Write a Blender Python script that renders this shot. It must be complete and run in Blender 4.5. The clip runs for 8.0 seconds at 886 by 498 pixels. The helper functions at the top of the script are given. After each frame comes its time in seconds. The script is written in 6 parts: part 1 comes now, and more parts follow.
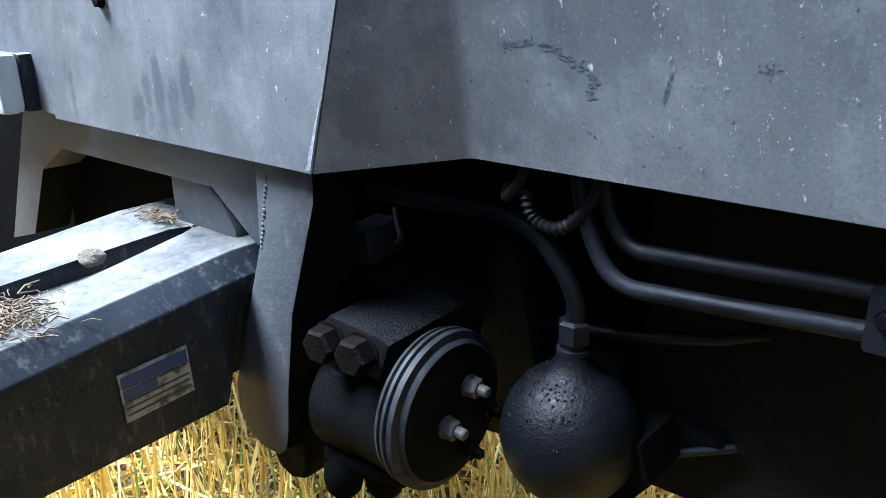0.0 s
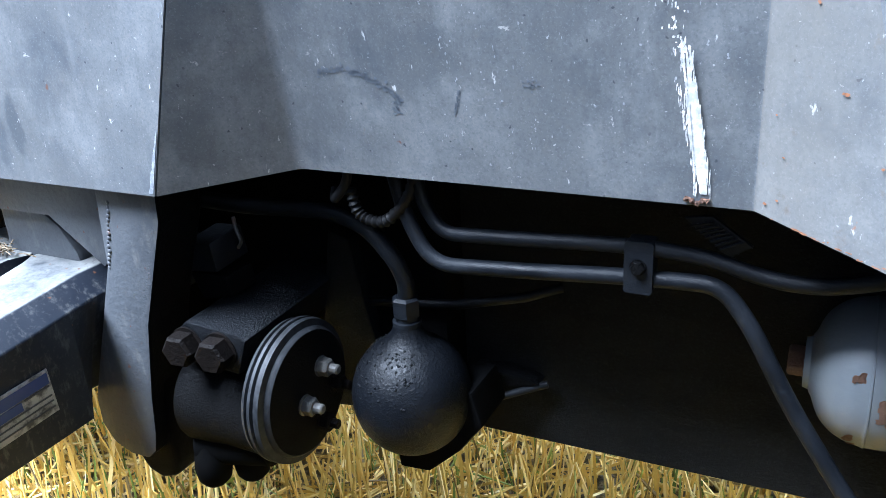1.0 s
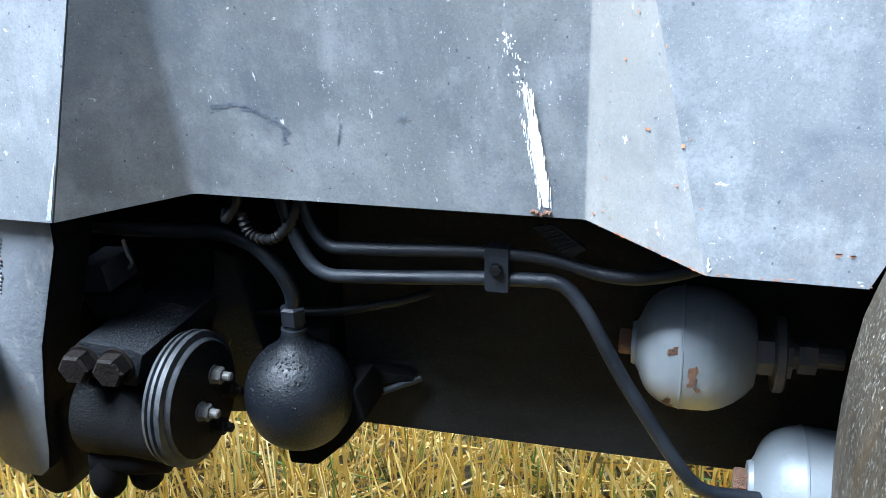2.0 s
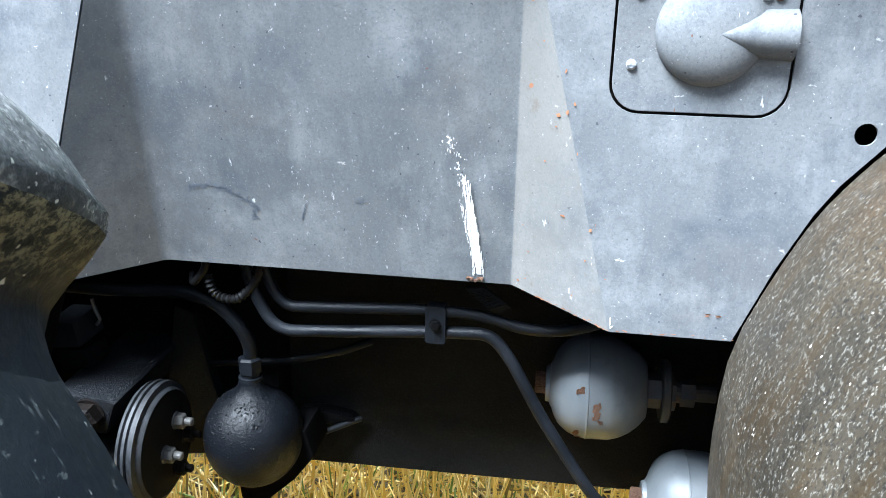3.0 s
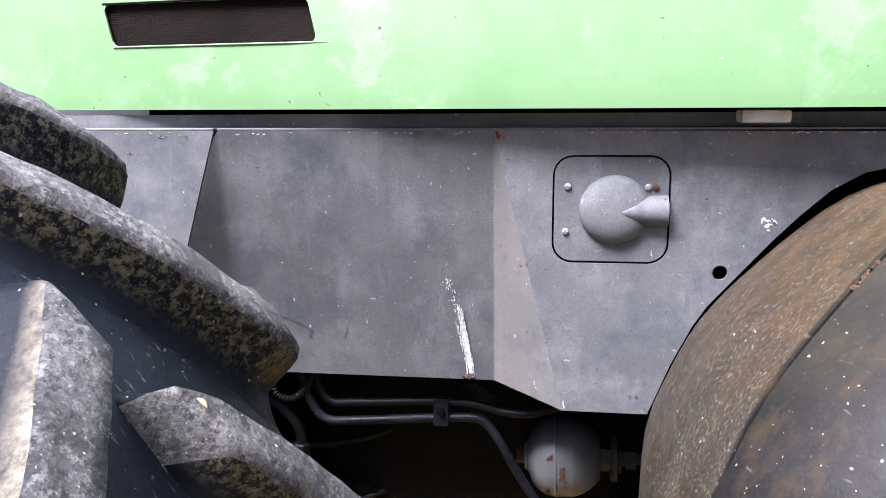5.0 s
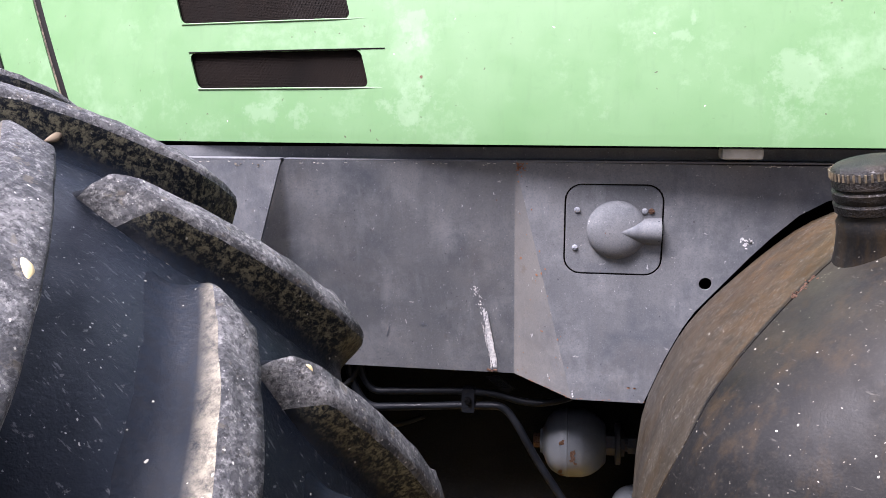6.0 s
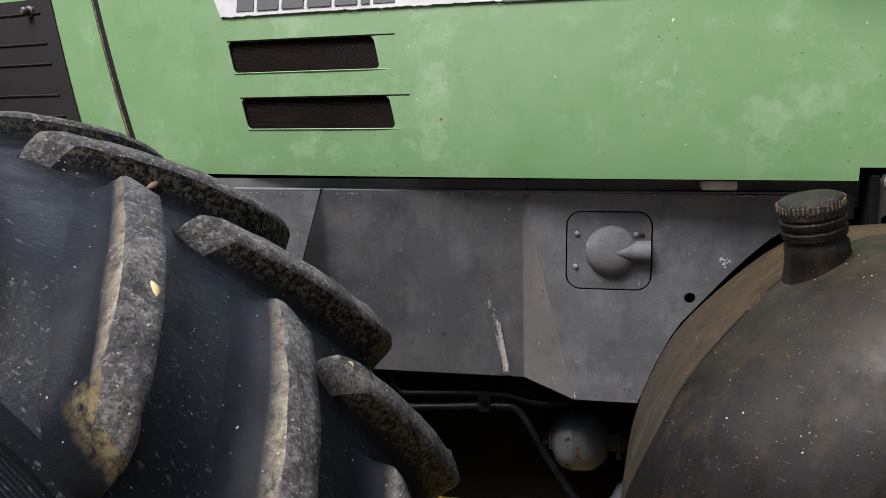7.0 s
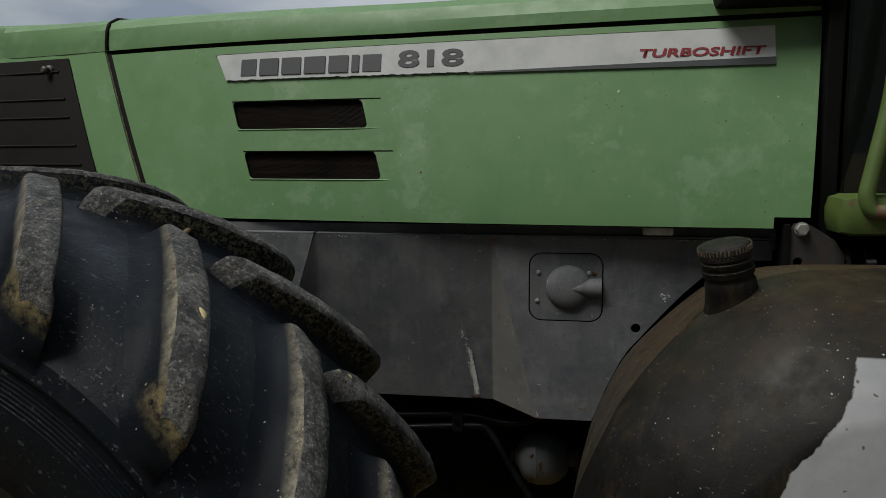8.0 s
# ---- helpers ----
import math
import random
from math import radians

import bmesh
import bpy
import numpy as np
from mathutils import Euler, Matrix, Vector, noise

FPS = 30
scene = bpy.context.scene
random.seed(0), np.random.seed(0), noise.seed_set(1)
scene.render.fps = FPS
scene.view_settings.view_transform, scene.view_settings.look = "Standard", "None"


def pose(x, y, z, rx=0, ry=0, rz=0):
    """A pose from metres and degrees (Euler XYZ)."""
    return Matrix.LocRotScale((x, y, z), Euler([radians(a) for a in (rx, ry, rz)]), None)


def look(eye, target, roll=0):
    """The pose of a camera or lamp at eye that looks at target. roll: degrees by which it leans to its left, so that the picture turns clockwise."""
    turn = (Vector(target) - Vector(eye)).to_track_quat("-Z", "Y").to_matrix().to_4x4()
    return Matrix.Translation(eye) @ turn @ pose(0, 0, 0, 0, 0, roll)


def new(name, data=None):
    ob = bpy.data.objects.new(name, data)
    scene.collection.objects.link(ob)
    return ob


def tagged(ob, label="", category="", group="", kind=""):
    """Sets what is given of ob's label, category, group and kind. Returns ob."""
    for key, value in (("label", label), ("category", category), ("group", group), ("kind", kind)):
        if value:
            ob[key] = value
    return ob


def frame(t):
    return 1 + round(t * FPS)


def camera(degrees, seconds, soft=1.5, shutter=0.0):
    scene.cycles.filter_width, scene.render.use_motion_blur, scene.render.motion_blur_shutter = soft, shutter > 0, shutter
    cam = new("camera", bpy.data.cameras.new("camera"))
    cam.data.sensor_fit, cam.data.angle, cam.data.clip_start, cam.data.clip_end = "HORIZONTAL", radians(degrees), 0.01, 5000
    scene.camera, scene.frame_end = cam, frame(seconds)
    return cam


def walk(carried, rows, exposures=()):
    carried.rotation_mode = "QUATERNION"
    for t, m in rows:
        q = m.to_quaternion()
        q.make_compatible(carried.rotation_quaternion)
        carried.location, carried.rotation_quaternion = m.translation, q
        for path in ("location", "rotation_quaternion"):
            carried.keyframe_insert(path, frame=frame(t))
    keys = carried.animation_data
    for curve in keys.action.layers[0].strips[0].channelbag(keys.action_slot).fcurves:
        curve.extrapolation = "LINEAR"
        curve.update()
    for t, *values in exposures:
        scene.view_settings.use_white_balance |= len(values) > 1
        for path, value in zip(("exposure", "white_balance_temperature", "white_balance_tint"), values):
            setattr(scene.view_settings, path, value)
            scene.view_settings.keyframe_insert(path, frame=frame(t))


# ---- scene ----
cam = camera(57.9, 8.0, soft=0.85)
PATH = [
    (0, (0.144, -0.516, 1.059), (-1.085, 0.912, 0.39), -1.0),
    (0.5, (0.186, -0.552, 1.083), (-0.895, 0.982, 0.393), -2.7),
    (1, (0.202, -0.613, 1.114), (-0.657, 1.039, 0.384), -3.1),
    (1.5, (0.214, -0.659, 1.128), (-0.48, 1.067, 0.395), -2.9),
    (2, (0.221, -0.731, 1.156), (-0.303, 1.064, 0.446), -1.3),
    (2.2, (0.219, -0.756, 1.173), (-0.247, 1.057, 0.469), -0.6),
    (3.3, (0.192, -0.933, 1.264), (-0.051, 0.966, 0.685), 1.3),
    (3.5, (0.193, -0.967, 1.274), (-0.041, 0.944, 0.734), 1.2),
    (4, (0.205, -1.068, 1.328), (-0.022, 0.86, 0.847), 0.2),
    (4.5, (0.222, -1.162, 1.361), (-0.021, 0.777, 0.938), -0.5),
    (5.8, (0.258, -1.48, 1.431), (-0.056, 0.462, 1.066), -0.1),
    (6, (0.264, -1.52, 1.442), (-0.065, 0.419, 1.077), -0.2),
    (6.5, (0.292, -1.621, 1.466), (-0.083, 0.312, 1.114), -0.7),
    (7, (0.321, -1.737, 1.496), (-0.074, 0.195, 1.164), -0.7),
    (7.5, (0.337, -1.85, 1.51), (-0.038, 0.094, 1.224), -0.6),
    (8, (0.359, -1.984, 1.532), (0.026, -0.027, 1.295), -0.2),
]
EXPOSURES = [(0, 2.15, 5080, 8), (0.5, 2.23, 5050, 8), (1.0, 2.53, 5000, 8), (1.5, 2.66, 5000, 6), (2.2, 3.12, 5170, 4), (3.5, 2.62, 5550, 8), (4.5, 2.26, 5950, 20), (6, 1.83, 6050, 27), (6.5, 1.03, 6250, 18), (7, 0.62, 6500, 16), (7.5, -0.29, 6600, 7), (8, -0.77, 6650, 6)]
walk(cam, [(t, look(eye, target, roll)) for t, eye, target, roll in PATH], EXPOSURES)

# ---- light ----
SUN_UP, SUN_ROUND = 61.0, 228.0
sky_world = bpy.data.worlds.new("sky")
scene.world = sky_world
sky_world.use_nodes = True
wnt = sky_world.node_tree
sky_node = wnt.nodes.new("ShaderNodeTexSky")
sky_node.sky_type = "NISHITA"
sky_node.sun_disc = False
sky_node.sun_elevation, sky_node.sun_rotation = radians(SUN_UP), radians(SUN_ROUND)
sky_node.air_density, sky_node.dust_density, sky_node.ozone_density = 1.0, 4.0, 1.0
wbg = wnt.nodes["Background"]
# a layer of broken cloud over the sky
wtc = wnt.nodes.new("ShaderNodeTexCoord")
wmap = wnt.nodes.new("ShaderNodeMapping")
wmap.inputs["Scale"].default_value = (1.6, 1.6, 5.0)
wno = wnt.nodes.new("ShaderNodeTexNoise")
wno.inputs["Scale"].default_value, wno.inputs["Detail"].default_value = 2.2, 7.0
wramp = wnt.nodes.new("ShaderNodeValToRGB")
wramp.color_ramp.elements[0].position, wramp.color_ramp.elements[1].position = 0.36, 0.62
wramp.color_ramp.elements[0].color, wramp.color_ramp.elements[1].color = (4.5, 5.3, 6.9, 1), (8.9, 9.5, 10.6, 1)
wmix = wnt.nodes.new("ShaderNodeMix")
wmix.data_type = "RGBA"
wmix.inputs[0].default_value = 0.85
wnt.links.new(wtc.outputs["Generated"], wmap.inputs["Vector"])
wnt.links.new(wmap.outputs[0], wno.inputs["Vector"])
wnt.links.new(wno.outputs["Fac"], wramp.inputs[0])
wnt.links.new(sky_node.outputs[0], wmix.inputs[6])
wnt.links.new(wramp.outputs[0], wmix.inputs[7])
# an overcast sky is three times as bright overhead as at the horizon
wsep = wnt.nodes.new("ShaderNodeSeparateXYZ")
wnt.links.new(wtc.outputs["Generated"], wsep.inputs[0])
wlift = wnt.nodes.new("ShaderNodeMapRange")
wlift.inputs[3].default_value, wlift.inputs[4].default_value = 0.36, 1.05
wnt.links.new(wsep.outputs[2], wlift.inputs[0])
wscale = wnt.nodes.new("ShaderNodeVectorMath")
wscale.operation = "SCALE"
wnt.links.new(wmix.outputs[2], wscale.inputs[0])
# thinner cloud, brighter, beyond the tractor
wglow = wnt.nodes.new("ShaderNodeMapRange")
wglow.interpolation_type = "SMOOTHSTEP"
wglow.inputs[1].default_value, wglow.inputs[2].default_value = -0.1, 1.0
wglow.inputs[3].default_value, wglow.inputs[4].default_value = 1.0, 6.0
wnt.links.new(wsep.outputs[1], wglow.inputs[0])
wprod = wnt.nodes.new("ShaderNodeMath")
wprod.operation = "MULTIPLY"
wnt.links.new(wlift.outputs[0], wprod.inputs[0])
wnt.links.new(wglow.outputs[0], wprod.inputs[1])
wnt.links.new(wprod.outputs[0], wscale.inputs[3])
wnt.links.new(wscale.outputs[0], wbg.inputs[0])
wbg.inputs[1].default_value = 0.035

sun = new("sun", bpy.data.lights.new("sun", "SUN"))
sun.data.energy, sun.data.angle, sun.data.color = 4.8, radians(30), (1.0, 0.97, 0.93)
sun.matrix_world = look((-1.9, -1.7, 4.6), (0, 0, 0))

# ---- materials ----


def ramp(nt, value, lo, hi):
    r = nt.nodes.new("ShaderNodeMapRange")
    r.inputs[1].default_value, r.inputs[2].default_value = lo, hi
    nt.links.new(value, r.inputs[0])
    return r.outputs[0]


def coords(nt, stretch=(1, 1, 1), shift=0.0):
    c = nt.nodes.new("ShaderNodeTexCoord")
    o = nt.nodes.new("ShaderNodeObjectInfo")
    add = nt.nodes.new("ShaderNodeVectorMath")
    add.operation = "MULTIPLY_ADD"
    add.inputs[0].default_value = (1, 1, 1)
    mul = nt.nodes.new("ShaderNodeMath")
    mul.operation = "MULTIPLY_ADD"
    mul.inputs[1].default_value, mul.inputs[2].default_value = 7.0, shift
    nt.links.new(o.outputs["Random"], mul.inputs[0])
    nt.links.new(mul.outputs[0], add.inputs[1])
    nt.links.new(c.outputs["Object"], add.inputs[2])
    m = nt.nodes.new("ShaderNodeMapping")
    m.inputs["Scale"].default_value = stretch
    nt.links.new(add.outputs[0], m.inputs["Vector"])
    return m.outputs[0]


def grain(nt, scale, lo, hi, detail=5, rough=0.6, stretch=(1, 1, 1), shift=0.0):
    """A noise between two thresholds, 0 to 1."""
    n = nt.nodes.new("ShaderNodeTexNoise")
    n.inputs["Scale"].default_value, n.inputs["Detail"].default_value, n.inputs["Roughness"].default_value = scale, detail, rough
    nt.links.new(coords(nt, stretch, shift), n.inputs["Vector"])
    return ramp(nt, n.outputs["Fac"], lo, hi)


def specks(nt, scale, size, keep=0.5, shift=0.0):
    """Small scattered dots, a part of the cells only."""
    v = nt.nodes.new("ShaderNodeTexVoronoi")
    v.inputs["Scale"].default_value = scale
    warp = nt.nodes.new("ShaderNodeTexNoise")
    warp.inputs["Scale"].default_value = scale * 1.7
    c = coords(nt, (1, 1, 1), shift)
    nt.links.new(c, warp.inputs["Vector"])
    mixv = nt.nodes.new("ShaderNodeVectorMath")
    mixv.operation = "MULTIPLY_ADD"
    mixv.inputs[1].default_value = (0.6 / scale,) * 3
    nt.links.new(warp.outputs["Color"], mixv.inputs[0])
    nt.links.new(c, mixv.inputs[2])
    nt.links.new(mixv.outputs[0], v.inputs["Vector"])
    near = ramp(nt, v.outputs["Distance"], size, size * 0.6)
    sep = nt.nodes.new("ShaderNodeSeparateColor")
    nt.links.new(v.outputs["Color"], sep.inputs[0])
    pick = ramp(nt, sep.outputs[0], keep, keep + 0.02)
    return times(nt, near, pick)


def times(nt, a, b):
    m = nt.nodes.new("ShaderNodeMath")
    m.operation = "MULTIPLY"
    for i, v in enumerate((a, b)):
        if isinstance(v, (int, float)):
            m.inputs[i].default_value = v
        else:
            nt.links.new(v, m.inputs[i])
    return m.outputs[0]


def blend(nt, fac, a, b):
    m = nt.nodes.new("ShaderNodeMix")
    m.data_type = "RGBA"
    for i, v in ((0, fac), (6, a), (7, b)):
        if isinstance(v, tuple):
            m.inputs[i].default_value = (*v, 1)
        elif isinstance(v, (int, float)):
            m.inputs[i].default_value = v
        else:
            nt.links.new(v, m.inputs[i])
    return m.outputs[2]


def axis_of(nt, i):
    c = nt.nodes.new("ShaderNodeTexCoord")
    s = nt.nodes.new("ShaderNodeSeparateXYZ")
    nt.links.new(c.outputs["Object"], s.inputs[0])
    return s.outputs[i]


def bump(nt, bsdf, height, strength, dist):
    b = nt.nodes.new("ShaderNodeBump")
    b.inputs["Strength"].default_value, b.inputs["Distance"].default_value = strength, dist
    nt.links.new(height, b.inputs["Height"])
    nt.links.new(b.outputs[0], bsdf.inputs["Normal"])


def surface(name, layers, rough=0.5, metal=0.0, relief=None, rough_to=None, spec=0.5):
    """layers(nt) gives the colour; relief(nt) a height with its strength and depth."""
    m = bpy.data.materials.new(name)
    m.use_nodes = True
    nt = m.node_tree
    b = nt.nodes["Principled BSDF"]
    b.inputs["Metallic"].default_value, b.inputs["Roughness"].default_value = metal, rough
    b.inputs["Specular IOR Level"].default_value = spec
    col = layers(nt)
    if isinstance(col, tuple):
        b.inputs["Base Color"].default_value = (*col, 1)
    else:
        nt.links.new(col, b.inputs["Base Color"])
    if rough_to is not None:
        r = nt.nodes.new("ShaderNodeMapRange")
        r.inputs[3].default_value, r.inputs[4].default_value = rough, rough_to
        nt.links.new(grain(nt, 14, 0.35, 0.65), r.inputs[0])
        nt.links.new(r.outputs[0], b.inputs["Roughness"])
    if relief:
        h, s, d = relief(nt)
        bump(nt, b, h, s, d)
    return m


def blob(nt, x, z, rx, rz, shift=0.0, ragged=0.8):
    """A stain with a ragged edge round one place of a sheet."""
    total = None
    for i, (c, r) in ((0, (x, rx)), (2, (z, rz))):
        d = nt.nodes.new("ShaderNodeMath")
        d.operation = "MULTIPLY_ADD"
        d.inputs[1].default_value, d.inputs[2].default_value = 1 / r, -c / r
        nt.links.new(axis_of(nt, i), d.inputs[0])
        sq = times(nt, d.outputs[0], d.outputs[0])
        if total is None:
            total = sq
        else:
            add = nt.nodes.new("ShaderNodeMath")
            nt.links.new(total, add.inputs[0])
            nt.links.new(sq, add.inputs[1])
            total = add.outputs[0]
    m = nt.nodes.new("ShaderNodeMath")
    m.operation = "MULTIPLY_ADD"
    m.inputs[1].default_value = ragged * 2.6
    nt.links.new(grain(nt, 0.35 / max(rx, rz) + 12, 0.25, 0.75, detail=9, rough=0.72, shift=shift), m.inputs[0])
    nt.links.new(total, m.inputs[2])
    return ramp(nt, m.outputs[0], 0.7 + ragged * 1.3, 0.15 + ragged * 1.3)


DRIPS = [(-0.740, 0.922, 0.011, 0.040, 1), (-0.715, 0.925, 0.010, 0.045, 2), (-0.685, 0.912, 0.012, 0.040, 3), (-0.765, 0.902, 0.014, 0.026, 4), (-0.930, 0.915, 0.008, 0.035, 5), (-0.655, 0.94, 0.010, 0.03, 6)]


def panel_colour(nt):
    c = blend(nt, grain(nt, 3.5, 0.32, 0.68, detail=3), (0.098, 0.104, 0.112), (0.148, 0.154, 0.160))
    # cloudy bloom, dull smudges and washed streaks
    c = blend(nt, times(nt, grain(nt, 9, 0.48, 0.70, detail=10, rough=0.72, shift=5), 0.5), c, (0.266, 0.275, 0.283))
    c = blend(nt, times(nt, grain(nt, 6, 0.50, 0.66, detail=9, rough=0.7, shift=3), 0.75), c, (0.056, 0.066, 0.082))
    c = blend(nt, times(nt, grain(nt, 22, 0.52, 0.66, detail=6, stretch=(1.5, 1, 0.22), shift=21), 0.25), c, (0.071, 0.080, 0.093))
    c = blend(nt, times(nt, grain(nt, 22, 0.55, 0.70, detail=6, stretch=(1.5, 1, 0.30), shift=27), 0.22), c, (0.26, 0.27, 0.28))
    c = blend(nt, times(nt, grain(nt, 5, 0.54, 0.72, detail=7, shift=8), 0.22), c, (0.165, 0.145, 0.125))
    # dull runs of old oil
    for x, z, rx, rz, k in DRIPS:
        c = blend(nt, times(nt, blob(nt, x, z - 0.006, rx * 1.4, rz * 1.5, k, 0.6), 0.8), c, (0.056, 0.066, 0.080))
    # fine grain, flecks and scratches
    c = blend(nt, times(nt, grain(nt, 300, 0.48, 0.70, detail=5, rough=0.7, shift=2), 0.55), c, (0.063, 0.072, 0.084))
    c = blend(nt, times(nt, grain(nt, 420, 0.56, 0.72, detail=4, rough=0.7, shift=31), 0.4), c, (0.27, 0.28, 0.30))
    c = blend(nt, times(nt, grain(nt, 95, 0.665, 0.71, detail=6, rough=0.65, stretch=(1, 1, 0.45), shift=13), 0.85), c, (0.50, 0.51, 0.52))
    c = blend(nt, times(nt, grain(nt, 80, 0.68, 0.72, detail=6, rough=0.65, stretch=(0.6, 1, 1.2), shift=17), 0.7), c, (0.42, 0.42, 0.41))
    c = blend(nt, times(nt, specks(nt, 90, 0.09, 0.86), 0.7), c, (0.42, 0.43, 0.44))
    c = blend(nt, times(nt, specks(nt, 190, 0.15, 0.90, 6), 0.6), c, (0.40, 0.41, 0.42))
    c = blend(nt, times(nt, specks(nt, 30, 0.07, 0.82, 2), 0.9), c, (0.12, 0.05, 0.028))
    return blend(nt, specks(nt, 95, 0.15, 0.82, 4), c, (0.045, 0.050, 0.060))


def dusty_panel_colour(nt):
    """Panel paint under a film of field dust thrown up by the wheel."""
    film = grain(nt, 5, 0.25, 0.60, detail=9, rough=0.7, shift=41)
    c = blend(nt, times(nt, film, 0.4), panel_colour(nt), (0.205, 0.188, 0.158))
    c = blend(nt, times(nt, grain(nt, 26, 0.60, 0.68, detail=8, rough=0.7, shift=43), 0.6), c, (0.12, 0.095, 0.075))
    return blend(nt, specks(nt, 34, 0.11, 0.80, 44), c, (0.24, 0.11, 0.06))


def green_colour(nt):
    c = blend(nt, grain(nt, 3, 0.3, 0.7), (0.118, 0.239, 0.099), (0.145, 0.267, 0.124))
    # chalky fading in patches, a few drips, dark pits
    c = blend(nt, times(nt, grain(nt, 6, 0.52, 0.68, detail=10, rough=0.75, shift=2), 0.4), c, (0.30, 0.42, 0.28))
    for x, z, rx, rz, k in ((0.436, 1.548, 0.020, 0.016, 1), (0.45, 1.575, 0.007, 0.02, 2), (-0.30, 1.42, 0.09, 0.03, 3), (-0.05, 1.43, 0.07, 0.05, 4), (-0.42, 1.70, 0.05, 0.05, 5), (-0.05, 1.58, 0.04, 0.04, 6), (0.62, 1.48, 0.05, 0.07, 7)):
        c = blend(nt, times(nt, blob(nt, x, z, rx, rz, k, 1.3), 0.22), c, (0.34, 0.44, 0.32))
    c = blend(nt, times(nt, grain(nt, 40, 0.55, 0.68, detail=6, stretch=(2, 2, 0.2), shift=12), 0.22), c, (0.11, 0.20, 0.095))
    c = blend(nt, times(nt, grain(nt, 70, 0.58, 0.7, shift=9), 0.3), c, (0.115, 0.215, 0.10))
    c = blend(nt, blob(nt, -0.030, 1.485, 0.005, 0.005, 3, 0.3), c, (0.10, 0.035, 0.02))
    c = blend(nt, times(nt, grain(nt, 3, 0.40, 0.55, shift=16), specks(nt, 60, 0.14, 0.72, 1)), c, (0.075, 0.075, 0.045))
    c = blend(nt, specks(nt, 22, 0.05, 0.84, 11), c, (0.07, 0.06, 0.04))
    return blend(nt, specks(nt, 34, 0.07, 0.88, 6), c, (0.5, 0.56, 0.46))


def rubber_colour(nt):
    c = blend(nt, grain(nt, 8, 0.3, 0.7), (0.0030, 0.0052, 0.009), (0.0075, 0.011, 0.0165))
    c = blend(nt, times(nt, grain(nt, 45, 0.54, 0.70, detail=8, shift=1), 0.15), c, (0.020, 0.026, 0.032))
    c = blend(nt, times(nt, grain(nt, 5, 0.56, 0.76, detail=6, shift=7), 0.2), c, (0.030, 0.032, 0.032))
    c = blend(nt, times(nt, grain(nt, 150, 0.66, 0.71, detail=4, stretch=(1, 0.5, 1), shift=9), 0.45), c, (0.18, 0.18, 0.17))
    c = blend(nt, times(nt, grain(nt, 210, 0.62, 0.67, detail=5, stretch=(0.3, 1, 0.3), shift=19), 0.6), c, (0.12, 0.125, 0.125))
    c = blend(nt, times(nt, specks(nt, 240, 0.18, 0.90, 13), 0.7), c, (0.30, 0.30, 0.28))
    return blend(nt, specks(nt, 130, 0.14, 0.86, 3), c, (0.36, 0.35, 0.31))


def bar_height(nt):
    """Distance from the wheel's axle, made even over the curved tread."""
    x, y, z = (axis_of(nt, i) for i in range(3))
    flat = []
    for a, b in ((x, x), (z, z)):
        flat.append(times(nt, a, b))
    add = nt.nodes.new("ShaderNodeMath")
    nt.links.new(flat[0], add.inputs[0])
    nt.links.new(flat[1], add.inputs[1])
    root = nt.nodes.new("ShaderNodeMath")
    root.operation = "SQRT"
    nt.links.new(add.outputs[0], root.inputs[0])
    out = nt.nodes.new("ShaderNodeMath")
    out.operation = "MULTIPLY_ADD"
    out.inputs[1].default_value = 0.65
    nt.links.new(times(nt, y, y), out.inputs[0])
    nt.links.new(root.outputs[0], out.inputs[2])
    return out.outputs[0]


def lug_colour(nt):
    c = blend(nt, grain(nt, 16, 0.35, 0.65, detail=6), (0.055, 0.058, 0.063), (0.165, 0.164, 0.160))
    c = blend(nt, times(nt, grain(nt, 130, 0.50, 0.60, detail=8, rough=0.75, shift=1), 0.7), c, (0.37, 0.365, 0.345))
    c = blend(nt, times(nt, grain(nt, 190, 0.51, 0.60, detail=9, rough=0.8, shift=6), 0.85), c, (0.013, 0.014, 0.017))
    c = blend(nt, times(nt, grain(nt, 70, 0.54, 0.61, detail=10, rough=0.78, shift=16), 0.85), c, (0.010, 0.011, 0.014))
    c = blend(nt, times(nt, grain(nt, 24, 0.50, 0.58, detail=10, rough=0.75, shift=14), 0.75), c, (0.013, 0.0145, 0.017))
    c = blend(nt, times(nt, grain(nt, 60, 0.60, 0.66, detail=8, shift=4), 0.5), c, (0.17, 0.145, 0.10))
    c = blend(nt, specks(nt, 260, 0.20, 0.84, 23), c, (0.45, 0.44, 0.41))
    return blend(nt, specks(nt, 120, 0.17, 0.76, 3), c, (0.66, 0.64, 0.58))


